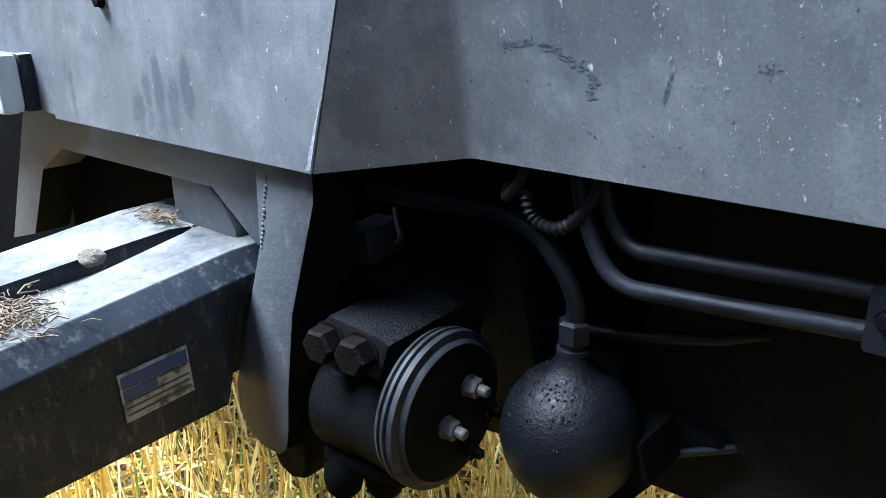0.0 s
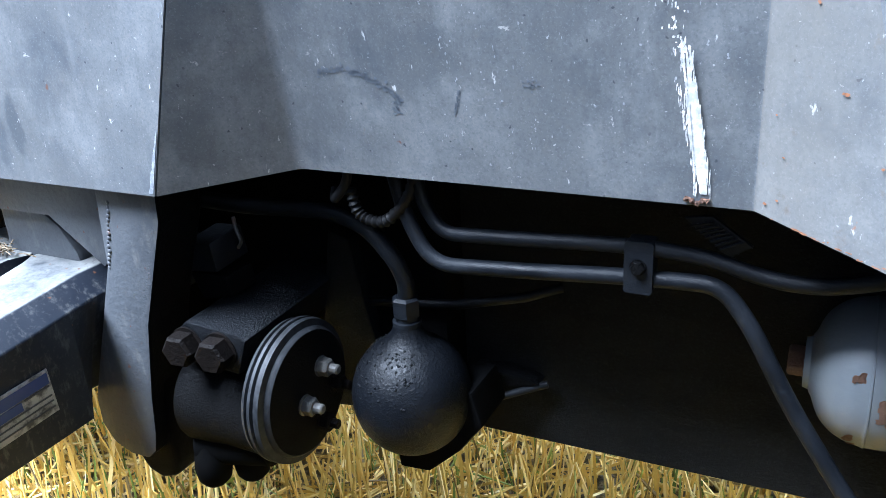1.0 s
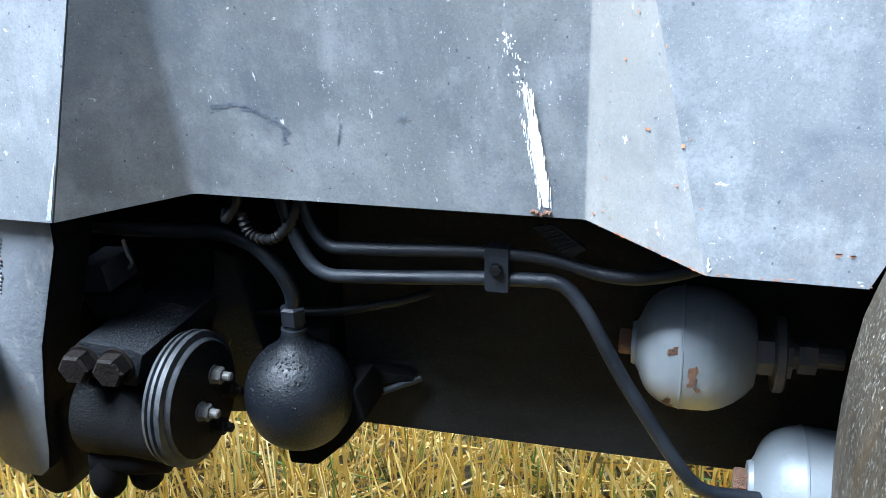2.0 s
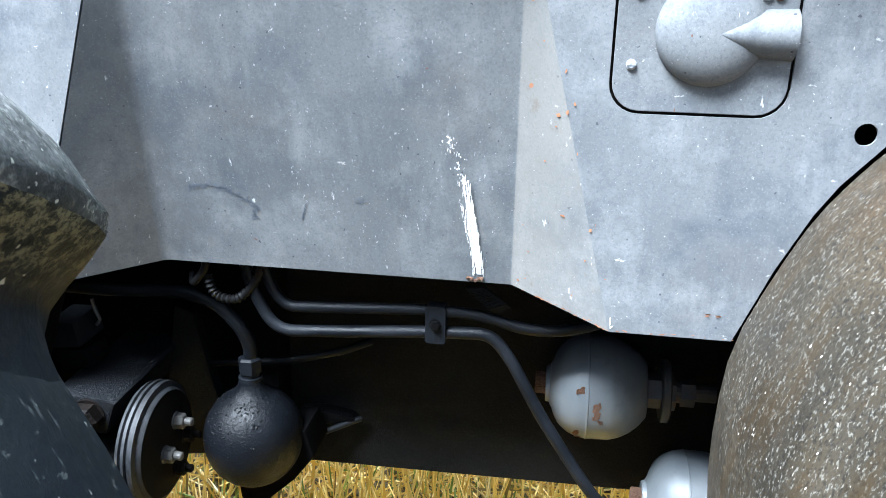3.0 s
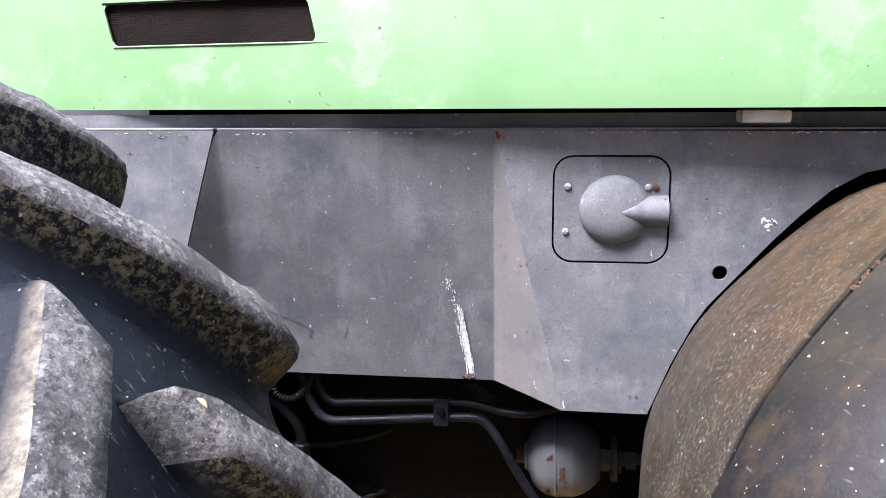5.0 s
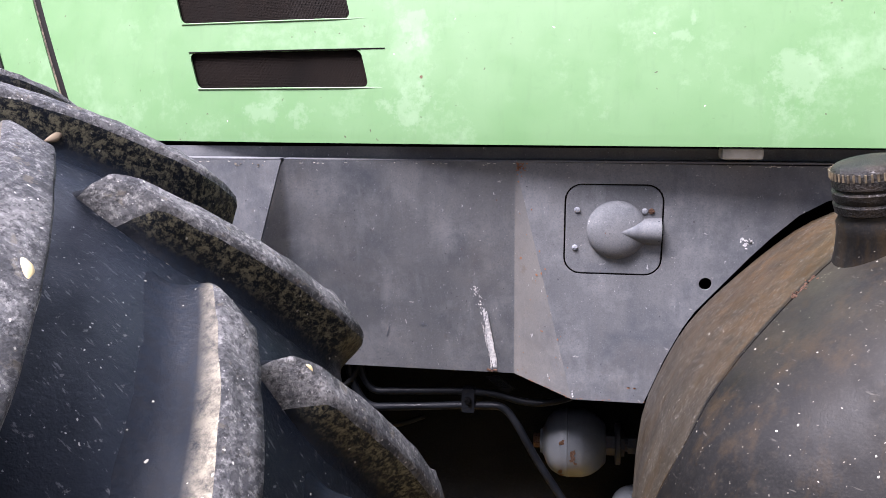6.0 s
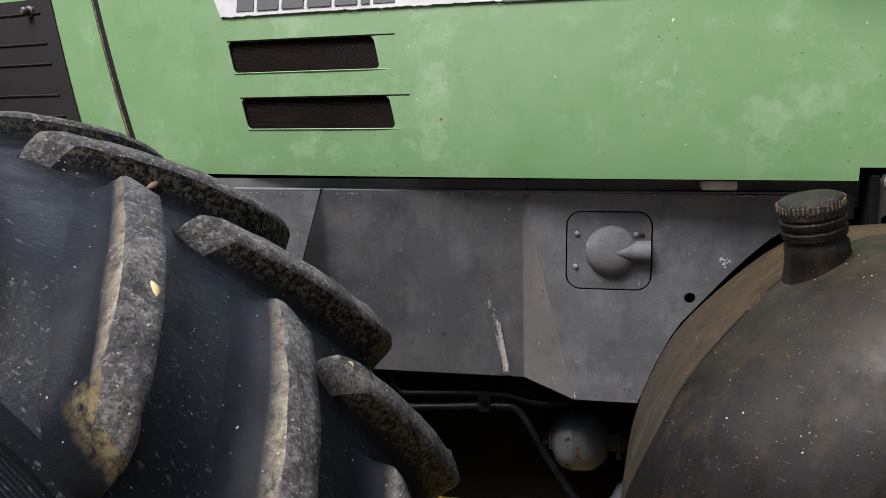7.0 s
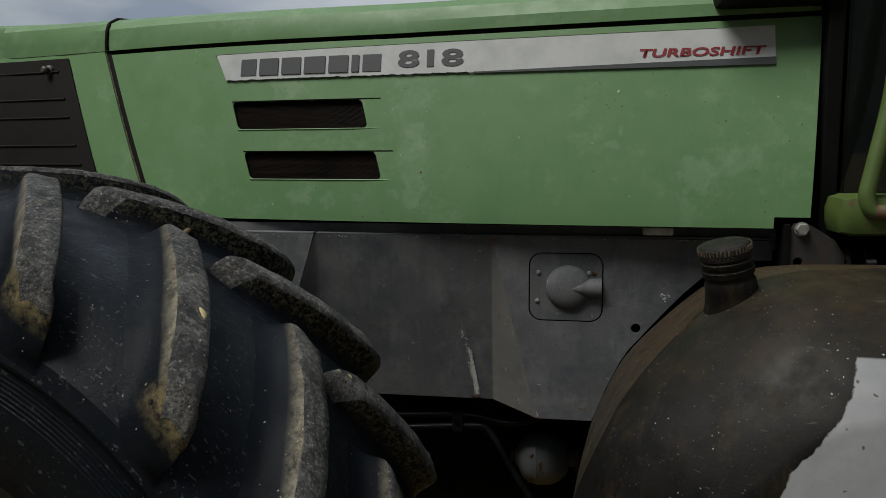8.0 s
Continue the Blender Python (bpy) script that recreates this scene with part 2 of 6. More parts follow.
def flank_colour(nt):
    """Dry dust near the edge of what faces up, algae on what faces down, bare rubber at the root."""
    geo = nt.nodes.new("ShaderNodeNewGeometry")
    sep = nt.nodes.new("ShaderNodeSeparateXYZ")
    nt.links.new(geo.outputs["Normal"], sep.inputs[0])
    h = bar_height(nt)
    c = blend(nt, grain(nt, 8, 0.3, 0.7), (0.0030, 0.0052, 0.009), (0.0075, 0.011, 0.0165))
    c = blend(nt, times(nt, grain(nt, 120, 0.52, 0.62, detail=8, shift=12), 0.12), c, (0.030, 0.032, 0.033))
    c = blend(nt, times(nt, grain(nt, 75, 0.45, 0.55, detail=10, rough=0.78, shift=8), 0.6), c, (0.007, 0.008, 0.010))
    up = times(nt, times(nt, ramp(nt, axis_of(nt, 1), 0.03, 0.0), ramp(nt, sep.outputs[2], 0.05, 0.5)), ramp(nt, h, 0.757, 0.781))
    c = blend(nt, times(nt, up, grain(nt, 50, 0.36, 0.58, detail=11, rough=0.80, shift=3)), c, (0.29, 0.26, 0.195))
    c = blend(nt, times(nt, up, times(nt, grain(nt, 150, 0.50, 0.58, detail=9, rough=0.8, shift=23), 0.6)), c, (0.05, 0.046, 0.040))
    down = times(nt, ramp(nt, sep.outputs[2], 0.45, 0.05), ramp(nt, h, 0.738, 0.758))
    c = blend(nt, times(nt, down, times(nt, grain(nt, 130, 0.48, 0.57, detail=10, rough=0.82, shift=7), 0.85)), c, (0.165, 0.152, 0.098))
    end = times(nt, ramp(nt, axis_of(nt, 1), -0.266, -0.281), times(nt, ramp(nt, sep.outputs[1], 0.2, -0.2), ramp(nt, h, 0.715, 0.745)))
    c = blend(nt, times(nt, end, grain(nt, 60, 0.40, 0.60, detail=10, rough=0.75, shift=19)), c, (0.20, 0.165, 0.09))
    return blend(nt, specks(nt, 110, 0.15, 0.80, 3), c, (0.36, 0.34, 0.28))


def tank_colour(nt):
    c = blend(nt, grain(nt, 4, 0.3, 0.7), (0.0030, 0.0030, 0.0031), (0.0065, 0.0062, 0.0058))
    c = blend(nt, times(nt, grain(nt, 220, 0.52, 0.64, detail=6, rough=0.7), 0.25), c, (0.028, 0.025, 0.021))
    # dry brown dust on the face towards the wheel, up to the moulding seam
    seam = nt.nodes.new("ShaderNodeMapRange")
    for i, v in ((1, 1.0), (2, 1.217), (3, -0.52), (4, -0.39)):
        seam.inputs[i].default_value = v
    nt.links.new(axis_of(nt, 2), seam.inputs[0])
    past = nt.nodes.new("ShaderNodeMath")
    past.operation = "SUBTRACT"
    nt.links.new(axis_of(nt, 1), past.inputs[0])
    nt.links.new(seam.outputs[0], past.inputs[1])
    inner = ramp(nt, past.outputs[0], -0.004, 0.006)
    c = blend(nt, times(nt, inner, grain(nt, 9, 0.1, 0.6, detail=8, shift=2)), c, (0.034, 0.0275, 0.0185))
    c = blend(nt, times(nt, inner, times(nt, times(nt, ramp(nt, axis_of(nt, 2), 1.0, 1.2), grain(nt, 18, 0.36, 0.62, detail=8, rough=0.7, shift=23)), 0.9)), c, (0.072, 0.040, 0.015))
    c = blend(nt, times(nt, inner, times(nt, grain(nt, 190, 0.55, 0.62, detail=4, rough=0.7, shift=5), 0.7)), c, (0.14, 0.132, 0.115))
    c = blend(nt, times(nt, inner, times(nt, grain(nt, 210, 0.53, 0.59, detail=4, rough=0.7, shift=15), 0.75)), c, (0.009, 0.008, 0.007))
    # dust that settles on what faces up
    geo = nt.nodes.new("ShaderNodeNewGeometry")
    sep = nt.nodes.new("ShaderNodeSeparateXYZ")
    nt.links.new(geo.outputs["Normal"], sep.inputs[0])
    c = blend(nt, times(nt, ramp(nt, sep.outputs[2], 0.65, 1.0), grain(nt, 8, 0.35, 0.68, detail=9, rough=0.72, shift=31)), c, (0.052, 0.040, 0.020))
    c = blend(nt, times(nt, grain(nt, 5, 0.52, 0.7, shift=11), 0.35), c, (0.022, 0.017, 0.010))
    c = blend(nt, times(nt, grain(nt, 15, 0.50, 0.64, detail=9, rough=0.7, stretch=(1.4, 1.4, 0.3), shift=17), 0.6), c, (0.028, 0.018, 0.008))
    c = blend(nt, times(nt, grain(nt, 34, 0.58, 0.64, detail=9, rough=0.7, shift=19), 0.12), c, (0.05, 0.04, 0.024))
    # fine pale scratches and spatter
    c = blend(nt, times(nt, grain(nt, 120, 0.66, 0.70, detail=5, stretch=(0.25, 0.25, 1.3), shift=25), 0.35), c, (0.10, 0.093, 0.08))
    c = blend(nt, specks(nt, 210, 0.17, 0.88, 13), c, (0.26, 0.24, 0.20))
    c = blend(nt, times(nt, grain(nt, 6, 0.45, 0.55, shift=27), specks(nt, 95, 0.15, 0.80, 3)), c, (0.50, 0.47, 0.41))
    # pale area on the outer side, inside a smooth curved edge
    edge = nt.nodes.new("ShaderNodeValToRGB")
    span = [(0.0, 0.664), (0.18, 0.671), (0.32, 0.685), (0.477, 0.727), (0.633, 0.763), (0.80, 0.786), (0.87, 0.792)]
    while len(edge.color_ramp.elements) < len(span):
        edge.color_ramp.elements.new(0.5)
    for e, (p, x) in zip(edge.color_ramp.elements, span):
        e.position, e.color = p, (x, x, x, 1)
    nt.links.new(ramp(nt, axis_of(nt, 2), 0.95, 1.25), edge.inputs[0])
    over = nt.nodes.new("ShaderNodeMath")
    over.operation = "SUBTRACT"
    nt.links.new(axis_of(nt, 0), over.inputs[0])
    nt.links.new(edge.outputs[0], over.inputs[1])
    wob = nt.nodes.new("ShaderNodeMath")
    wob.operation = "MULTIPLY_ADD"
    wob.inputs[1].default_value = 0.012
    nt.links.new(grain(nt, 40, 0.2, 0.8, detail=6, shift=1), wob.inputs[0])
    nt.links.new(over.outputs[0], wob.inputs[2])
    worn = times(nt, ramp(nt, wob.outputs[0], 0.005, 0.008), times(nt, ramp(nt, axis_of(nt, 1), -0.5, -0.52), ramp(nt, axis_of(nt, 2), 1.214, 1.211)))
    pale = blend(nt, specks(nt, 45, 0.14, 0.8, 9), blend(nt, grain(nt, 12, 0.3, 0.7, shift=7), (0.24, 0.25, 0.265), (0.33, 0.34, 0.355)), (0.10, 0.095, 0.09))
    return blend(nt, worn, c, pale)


def oily_colour(nt):
    c = blend(nt, grain(nt, 12, 0.3, 0.7), (0.0014, 0.0018, 0.0028), (0.0034, 0.0042, 0.0058))
    # grit that settles on what faces up
    geo = nt.nodes.new("ShaderNodeNewGeometry")
    sep = nt.nodes.new("ShaderNodeSeparateXYZ")
    nt.links.new(geo.outputs["Normal"], sep.inputs[0])
    grit = times(nt, ramp(nt, sep.outputs[2], -0.3, 0.5), grain(nt, 330, 0.54, 0.64, detail=6, rough=0.7, shift=2))
    c = blend(nt, times(nt, grit, 0.4), c, (0.012, 0.015, 0.021))
    return blend(nt, times(nt, ramp(nt, sep.outputs[2], 0.0, 0.6), specks(nt, 230, 0.13, 0.86, 4)), c, (0.085, 0.075, 0.062))


def crust(nt):
    return grain(nt, 420, 0.42, 0.70, detail=8, rough=0.75), 1.0, 0.004


def fine(nt):
    return grain(nt, 240, 0.2, 0.8), 0.25, 0.001


M = {}
M["panel"] = surface("grey_panel_paint", panel_colour, 0.46, rough_to=0.64, relief=lambda nt: (grain(nt, 90, 0.2, 0.8), 0.12, 0.001))
M["dusty_panel"] = surface("dusty_grey_panel_paint", dusty_panel_colour, 0.62, rough_to=0.75, relief=lambda nt: (grain(nt, 90, 0.2, 0.8), 0.15, 0.001))
M["scuff"] = surface("pale_scuff", lambda nt: blend(nt, grain(nt, 200, 0.4, 0.6), (0.18, 0.195, 0.22), (0.31, 0.325, 0.345)), 0.6)
M["smear"] = surface("dark_smear", lambda nt: blend(nt, grain(nt, 150, 0.4, 0.6), (0.088, 0.10, 0.122), (0.122, 0.136, 0.158)), 0.5)
M["green"] = surface("faded_green_paint", green_colour, 0.38, rough_to=0.55, relief=lambda nt: (grain(nt, 160, 0.2, 0.8), 0.05, 0.001))
M["cover"] = surface("matt_grey_paint", panel_colour, 0.62, rough_to=0.72, relief=lambda nt: (grain(nt, 90, 0.2, 0.8), 0.12, 0.001), spec=0.3)
M["rubber"] = surface("tyre_rubber", rubber_colour, 0.28, rough_to=0.6, relief=lambda nt: (grain(nt, 160, 0.25, 0.75, detail=10, rough=0.7), 0.35, 0.002), spec=0.2)
M["lug"] = surface("worn_lug_rubber", lug_colour, 0.75, relief=lambda nt: (grain(nt, 130, 0.3, 0.7, detail=9, rough=0.7), 1.0, 0.006))
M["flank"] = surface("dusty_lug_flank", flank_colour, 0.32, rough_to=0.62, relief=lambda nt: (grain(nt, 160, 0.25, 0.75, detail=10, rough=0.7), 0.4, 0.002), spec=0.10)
M["tank"] = surface("black_tank_plastic", tank_colour, 0.40, rough_to=0.66, relief=lambda nt: (grain(nt, 300, 0.2, 0.8, detail=8), 0.14, 0.001), spec=0.24)
M["oily"] = surface("oily_cast_iron", oily_colour, 0.36, rough_to=0.5, relief=lambda nt: (grain(nt, 260, 0.45, 0.75, detail=4, rough=0.6), 0.35, 0.0015), spec=0.17)
M["grimy"] = surface("grimy_cast_iron", oily_colour, 0.42, rough_to=0.6, relief=lambda nt: (grain(nt, 300, 0.42, 0.66, detail=6, rough=0.68), 0.6, 0.002), spec=0.16)
# oily parts, and shade painted on the bracket's inner faces
M["oil_and_shade"] = surface("oily_steel_and_shade", lambda nt: blend(nt, grain(nt, 14, 0.3, 0.7), (0.002, 0.0022, 0.0026), (0.0045, 0.0045, 0.0048)), 0.4, rough_to=0.6, relief=lambda nt: (grain(nt, 300, 0.45, 0.7, detail=8, rough=0.75), 0.6, 0.002), spec=0.04)
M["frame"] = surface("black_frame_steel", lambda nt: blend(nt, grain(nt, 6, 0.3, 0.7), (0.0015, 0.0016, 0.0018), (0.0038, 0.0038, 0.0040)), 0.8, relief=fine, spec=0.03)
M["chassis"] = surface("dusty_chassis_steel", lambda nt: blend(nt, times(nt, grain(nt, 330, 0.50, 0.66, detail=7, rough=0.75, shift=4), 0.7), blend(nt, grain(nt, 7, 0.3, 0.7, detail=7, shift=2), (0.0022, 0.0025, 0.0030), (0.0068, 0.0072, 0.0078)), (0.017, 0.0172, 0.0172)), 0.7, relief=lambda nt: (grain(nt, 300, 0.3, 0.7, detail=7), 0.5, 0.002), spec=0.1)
# pale bluish patches: dirt, with the tubes' highlights painted in
M["tube"] = surface("dark_steel_tube", lambda nt: blend(nt, times(nt, grain(nt, 70, 0.56, 0.70, detail=9, rough=0.75, shift=4), 0.25), blend(nt, grain(nt, 14, 0.35, 0.7), (0.0032, 0.0040, 0.0056), (0.0085, 0.0102, 0.0135)), (0.034, 0.038, 0.045)), 0.30, rough_to=0.6, relief=lambda nt: (grain(nt, 260, 0.3, 0.8, detail=8, rough=0.7), 0.35, 0.0015), spec=0.17)
M["hose"] = surface("black_hose", lambda nt: (0.004, 0.004, 0.0045), 0.6, spec=0.2)


def bracket_colour(nt):
    c = blend(nt, grain(nt, 7, 0.3, 0.7, detail=8, rough=0.7), (0.052, 0.057, 0.066), (0.092, 0.097, 0.105))
    c = blend(nt, times(nt, grain(nt, 230, 0.50, 0.66, detail=6, rough=0.7, shift=3), 0.5), c, (0.045, 0.048, 0.054))
    c = blend(nt, times(nt, grain(nt, 40, 0.56, 0.68, detail=8, rough=0.7, stretch=(1, 1, 0.4), shift=7), 0.4), c, (0.17, 0.165, 0.155))
    c = blend(nt, times(nt, grain(nt, 17, 0.64, 0.68, detail=9, rough=0.7, shift=5), 0.7), c, (0.11, 0.055, 0.033))
    return blend(nt, specks(nt, 60, 0.14, 0.8), c, (0.09, 0.04, 0.025))


M["bracket"] = surface("grey_bracket_paint", bracket_colour, 0.55, relief=lambda nt: (grain(nt, 120, 0.2, 0.8, detail=7), 0.35, 0.0015))


def axle_colour(nt):
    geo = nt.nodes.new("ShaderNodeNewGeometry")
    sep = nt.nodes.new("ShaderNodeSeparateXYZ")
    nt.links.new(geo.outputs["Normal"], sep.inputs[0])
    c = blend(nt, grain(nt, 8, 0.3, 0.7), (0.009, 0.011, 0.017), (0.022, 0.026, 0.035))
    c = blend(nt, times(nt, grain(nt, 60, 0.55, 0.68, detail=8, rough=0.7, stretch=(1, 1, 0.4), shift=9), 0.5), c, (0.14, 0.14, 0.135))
    # pale dust and painted-in sky light on what faces up, rubbed through in places
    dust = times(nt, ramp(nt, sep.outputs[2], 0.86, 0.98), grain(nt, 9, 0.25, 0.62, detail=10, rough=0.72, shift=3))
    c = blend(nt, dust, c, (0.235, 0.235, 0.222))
    c = blend(nt, times(nt, grain(nt, 150, 0.56, 0.66, detail=6, shift=6), 0.5), c, (0.05, 0.052, 0.056))
    return blend(nt, specks(nt, 60, 0.14, 0.84), c, (0.10, 0.05, 0.03))


M["axle"] = surface("blue_grey_axle_paint", axle_colour, 0.34, rough_to=0.55, relief=lambda nt: (grain(nt, 50, 0.2, 0.8), 0.2, 0.0015), spec=0.25)
M["flask"] = surface("silver_grey_paint", lambda nt: blend(nt, times(nt, grain(nt, 34, 0.58, 0.70, detail=8, rough=0.7, shift=1), 0.5), blend(nt, grain(nt, 9, 0.3, 0.7, detail=7), (0.100, 0.112, 0.122), (0.145, 0.155, 0.163)), (0.070, 0.067, 0.064)), 0.48, metal=0.1, relief=lambda nt: (grain(nt, 40, 0.3, 0.7, detail=8), 0.25, 0.002))
M["rust"] = surface("rusty_steel", lambda nt: blend(nt, grain(nt, 40, 0.3, 0.7), (0.10, 0.045, 0.025), (0.22, 0.115, 0.065)), 0.8, relief=crust)
M["orange_rust"] = surface("fresh_rust", lambda nt: blend(nt, grain(nt, 90, 0.3, 0.7), (0.17, 0.07, 0.035), (0.34, 0.16, 0.08)), 0.8)
M["zinc"] = surface("zinc_bolt", lambda nt: blend(nt, grain(nt, 50, 0.4, 0.7), (0.45, 0.46, 0.45), (0.28, 0.27, 0.25)), 0.4, metal=0.6)
M["bolt"] = surface("dull_bolt_steel", lambda nt: blend(nt, grain(nt, 60, 0.4, 0.7), (0.10, 0.097, 0.09), (0.04, 0.037, 0.033)), 0.55, metal=0.2, relief=fine)
M["dark_bolt"] = surface("dark_rusty_bolt", lambda nt: blend(nt, grain(nt, 60, 0.4, 0.7), (0.0062, 0.0048, 0.0042), (0.0028, 0.0024, 0.0023)), 0.5, relief=lambda nt: (grain(nt, 240, 0.35, 0.7, detail=6), 0.5, 0.002), spec=0.06)
M["ring"] = surface("scuffed_alloy", lambda nt: blend(nt, grain(nt, 60, 0.40, 0.66, detail=8, rough=0.7, stretch=(2, 1, 1)), (0.005, 0.0058, 0.007), (0.024, 0.026, 0.030)), 0.5, rough_to=0.7, relief=fine, spec=0.3)
M["black"] = surface("matt_black_plastic", lambda nt: blend(nt, grain(nt, 8, 0.3, 0.7), (0.003, 0.003, 0.0032), (0.007, 0.007, 0.007)), 0.7, relief=fine, spec=0.12)
M["cab_green"] = surface("olive_green_paint", lambda nt: blend(nt, times(nt, grain(nt, 40, 0.60, 0.66, detail=8, shift=2), 0.8), blend(nt, grain(nt, 9, 0.3, 0.7), (0.062, 0.105, 0.024), (0.095, 0.145, 0.035)), (0.11, 0.06, 0.035)), 0.5, relief=fine)
M["worn_rail"] = surface("chipped_green_rail", lambda nt: blend(nt, grain(nt, 26, 0.54, 0.60, detail=8, rough=0.7, stretch=(1, 1, 0.35), shift=6), blend(nt, grain(nt, 9, 0.3, 0.7), (0.070, 0.118, 0.030), (0.105, 0.155, 0.045)), (0.15, 0.085, 0.062)), 0.5, relief=fine)
M["dull_steel"] = surface("dull_grey_steel", lambda nt: blend(nt, times(nt, grain(nt, 60, 0.52, 0.66, detail=8, shift=2), 0.7), blend(nt, grain(nt, 20, 0.3, 0.7), (0.030, 0.030, 0.031), (0.055, 0.054, 0.053)), (0.075, 0.040, 0.026)), 0.55, metal=0.2, relief=fine)
M["screen"] = surface("brown_vent_mesh", lambda nt: blend(nt, grain(nt, 12, 0.3, 0.7, stretch=(1, 1, 0.4)), (0.006, 0.005, 0.0045), (0.020, 0.012, 0.008)), 0.7, spec=0.2)
M["grille"] = surface("black_grille_plastic", lambda nt: blend(nt, grain(nt, 6, 0.3, 0.7), (0.006, 0.0055, 0.0058), (0.012, 0.011, 0.011)), 0.6, relief=fine, spec=0.2)
M["rubber_and_shade"] = surface("black_rubber_and_shade", lambda nt: (0.006, 0.0055, 0.005), 0.75, spec=0.12)
M["silver"] = surface("silver_decal", lambda nt: blend(nt, grain(nt, 14, 0.4, 0.7), (0.52, 0.54, 0.55), (0.42, 0.44, 0.45)), 0.4)
M["ink"] = surface("dark_grey_print", lambda nt: (0.05, 0.055, 0.062), 0.5)
M["red"] = surface("dark_red_print", lambda nt: (0.22, 0.012, 0.02), 0.5)
M["blue"] = surface("blue_print", lambda nt: (0.02, 0.045, 0.16), 0.4)
M["plate"] = surface("worn_type_plate", lambda nt: blend(nt, grain(nt, 60, 0.45, 0.62), (0.36, 0.36, 0.345), (0.07, 0.068, 0.065)), 0.5, metal=0.2)
M["worn_edge"] = surface("dull_brassy_edge", lambda nt: blend(nt, grain(nt, 60, 0.4, 0.6), (0.22, 0.18, 0.12), (0.06, 0.05, 0.04)), 0.4, metal=0.3)
M["cream"] = surface("cream_plastic", lambda nt: blend(nt, grain(nt, 40, 0.4, 0.65), (0.55, 0.54, 0.47), (0.38, 0.37, 0.31)), 0.5)
M["chalk"] = surface("white_streak", lambda nt: blend(nt, grain(nt, 160, 0.4, 0.6), (0.8, 0.8, 0.78), (0.5, 0.51, 0.52)), 0.8)
M["grime"] = surface("cap_rubber", lambda nt: blend(nt, grain(nt, 30, 0.45, 0.62), (0.005, 0.0047, 0.0045), (0.020, 0.015, 0.011)), 0.45, relief=lambda nt: (grain(nt, 260, 0.42, 0.70, detail=6), 0.6, 0.002), spec=0.3)
M["straw"] = surface("dry_straw", lambda nt: blend(nt, grain(nt, 30, 0.3, 0.7), (0.11, 0.08, 0.046), (0.26, 0.20, 0.125)), 0.7)
M["husk"] = surface("pale_husk", lambda nt: blend(nt, grain(nt, 90, 0.3, 0.7), (0.46, 0.36, 0.16), (0.62, 0.52, 0.28)), 0.7)
M["mud"] = surface("dry_mud", lambda nt: blend(nt, grain(nt, 60, 0.3, 0.7), (0.24, 0.2, 0.15), (0.4, 0.36, 0.28)), 0.9, relief=crust)


def glass_material():
    m = bpy.data.materials.new("tinted_glass")
    m.use_nodes = True
    b = m.node_tree.nodes["Principled BSDF"]
    b.inputs["Base Color"].default_value = (0.06, 0.075, 0.07, 1)
    b.inputs["Specular IOR Level"].default_value = 0.15
    b.inputs["Roughness"].default_value = 0.03
    b.inputs["Transmission Weight"].default_value = 0.9
    return m


M["glass"] = glass_material()


def island_colour(name, a, b, c, rough):
    """Colour that changes from blade to blade."""
    m = bpy.data.materials.new(name)
    m.use_nodes = True
    nt = m.node_tree
    bs = nt.nodes["Principled BSDF"]
    geo = nt.nodes.new("ShaderNodeNewGeometry")
    r = nt.nodes.new("ShaderNodeValToRGB")
    r.color_ramp.elements[0].color, r.color_ramp.elements[1].color = (*a, 1), (*b, 1)
    e = r.color_ramp.elements.new(0.6)
    e.color = (*c, 1)
    nt.links.new(geo.outputs["Random Per Island"], r.inputs[0])
    nt.links.new(r.outputs[0], bs.inputs["Base Color"])
    bs.inputs["Roughness"].default_value = rough
    return m


M["stubble"] = island_colour("stubble_straw", (0.66, 0.43, 0.085), (0.86, 0.71, 0.34), (0.76, 0.55, 0.15), 0.55)
M["field_straw"] = island_colour("field_straw", (0.18, 0.115, 0.028), (0.25, 0.19, 0.085), (0.21, 0.15, 0.045), 0.6)
M["weed"] = island_colour("green_weeds", (0.14, 0.22, 0.04), (0.38, 0.44, 0.10), (0.25, 0.33, 0.07), 0.6)
M["soil"] = surface("stubble_soil", lambda nt: blend(nt, grain(nt, 30, 0.4, 0.6), blend(nt, grain(nt, 3, 0.3, 0.7), (0.16, 0.118, 0.052), (0.23, 0.175, 0.082)), (0.095, 0.072, 0.036)), 0.95, relief=lambda nt: (grain(nt, 40, 0.2, 0.8), 0.8, 0.03))

# ---- building helpers ----
from mathutils.geometry import tessellate_polygon


def part(name, bm, material, parent=None, label="", smooth=None, bevel=0.0):
    """Links a bmesh as one mesh object under a thing or a part. smooth: the angle up to which edges are shaded round."""
    bmesh.ops.recalc_face_normals(bm, faces=bm.faces)
    if bevel:
        sharp = [e for e in bm.edges if len(e.link_faces) == 2 and e.calc_face_angle(0) > radians(35)]
        bmesh.ops.bevel(bm, geom=sharp, offset=bevel, segments=2, profile=0.6, affect="EDGES", clamp_overlap=True)
    if smooth is not None:
        for f in bm.faces:
            f.smooth = True
        for e in bm.edges:
            if len(e.link_faces) == 2 and e.calc_face_angle(0) > radians(smooth):
                e.smooth = False
    mesh = bpy.data.meshes.new(name)
    bm.to_mesh(mesh)
    bm.free()
    mesh.materials.append(M[material])
    ob = new(name, mesh)
    if bevel and smooth is not None and smooth > 28:
        # large faces stay flat, bevels shade round
        ob.modifiers.new("flat_faces", "WEIGHTED_NORMAL").keep_sharp = True
    if parent:
        ob.parent = parent
    if label:
        tagged(ob, label)
    return ob


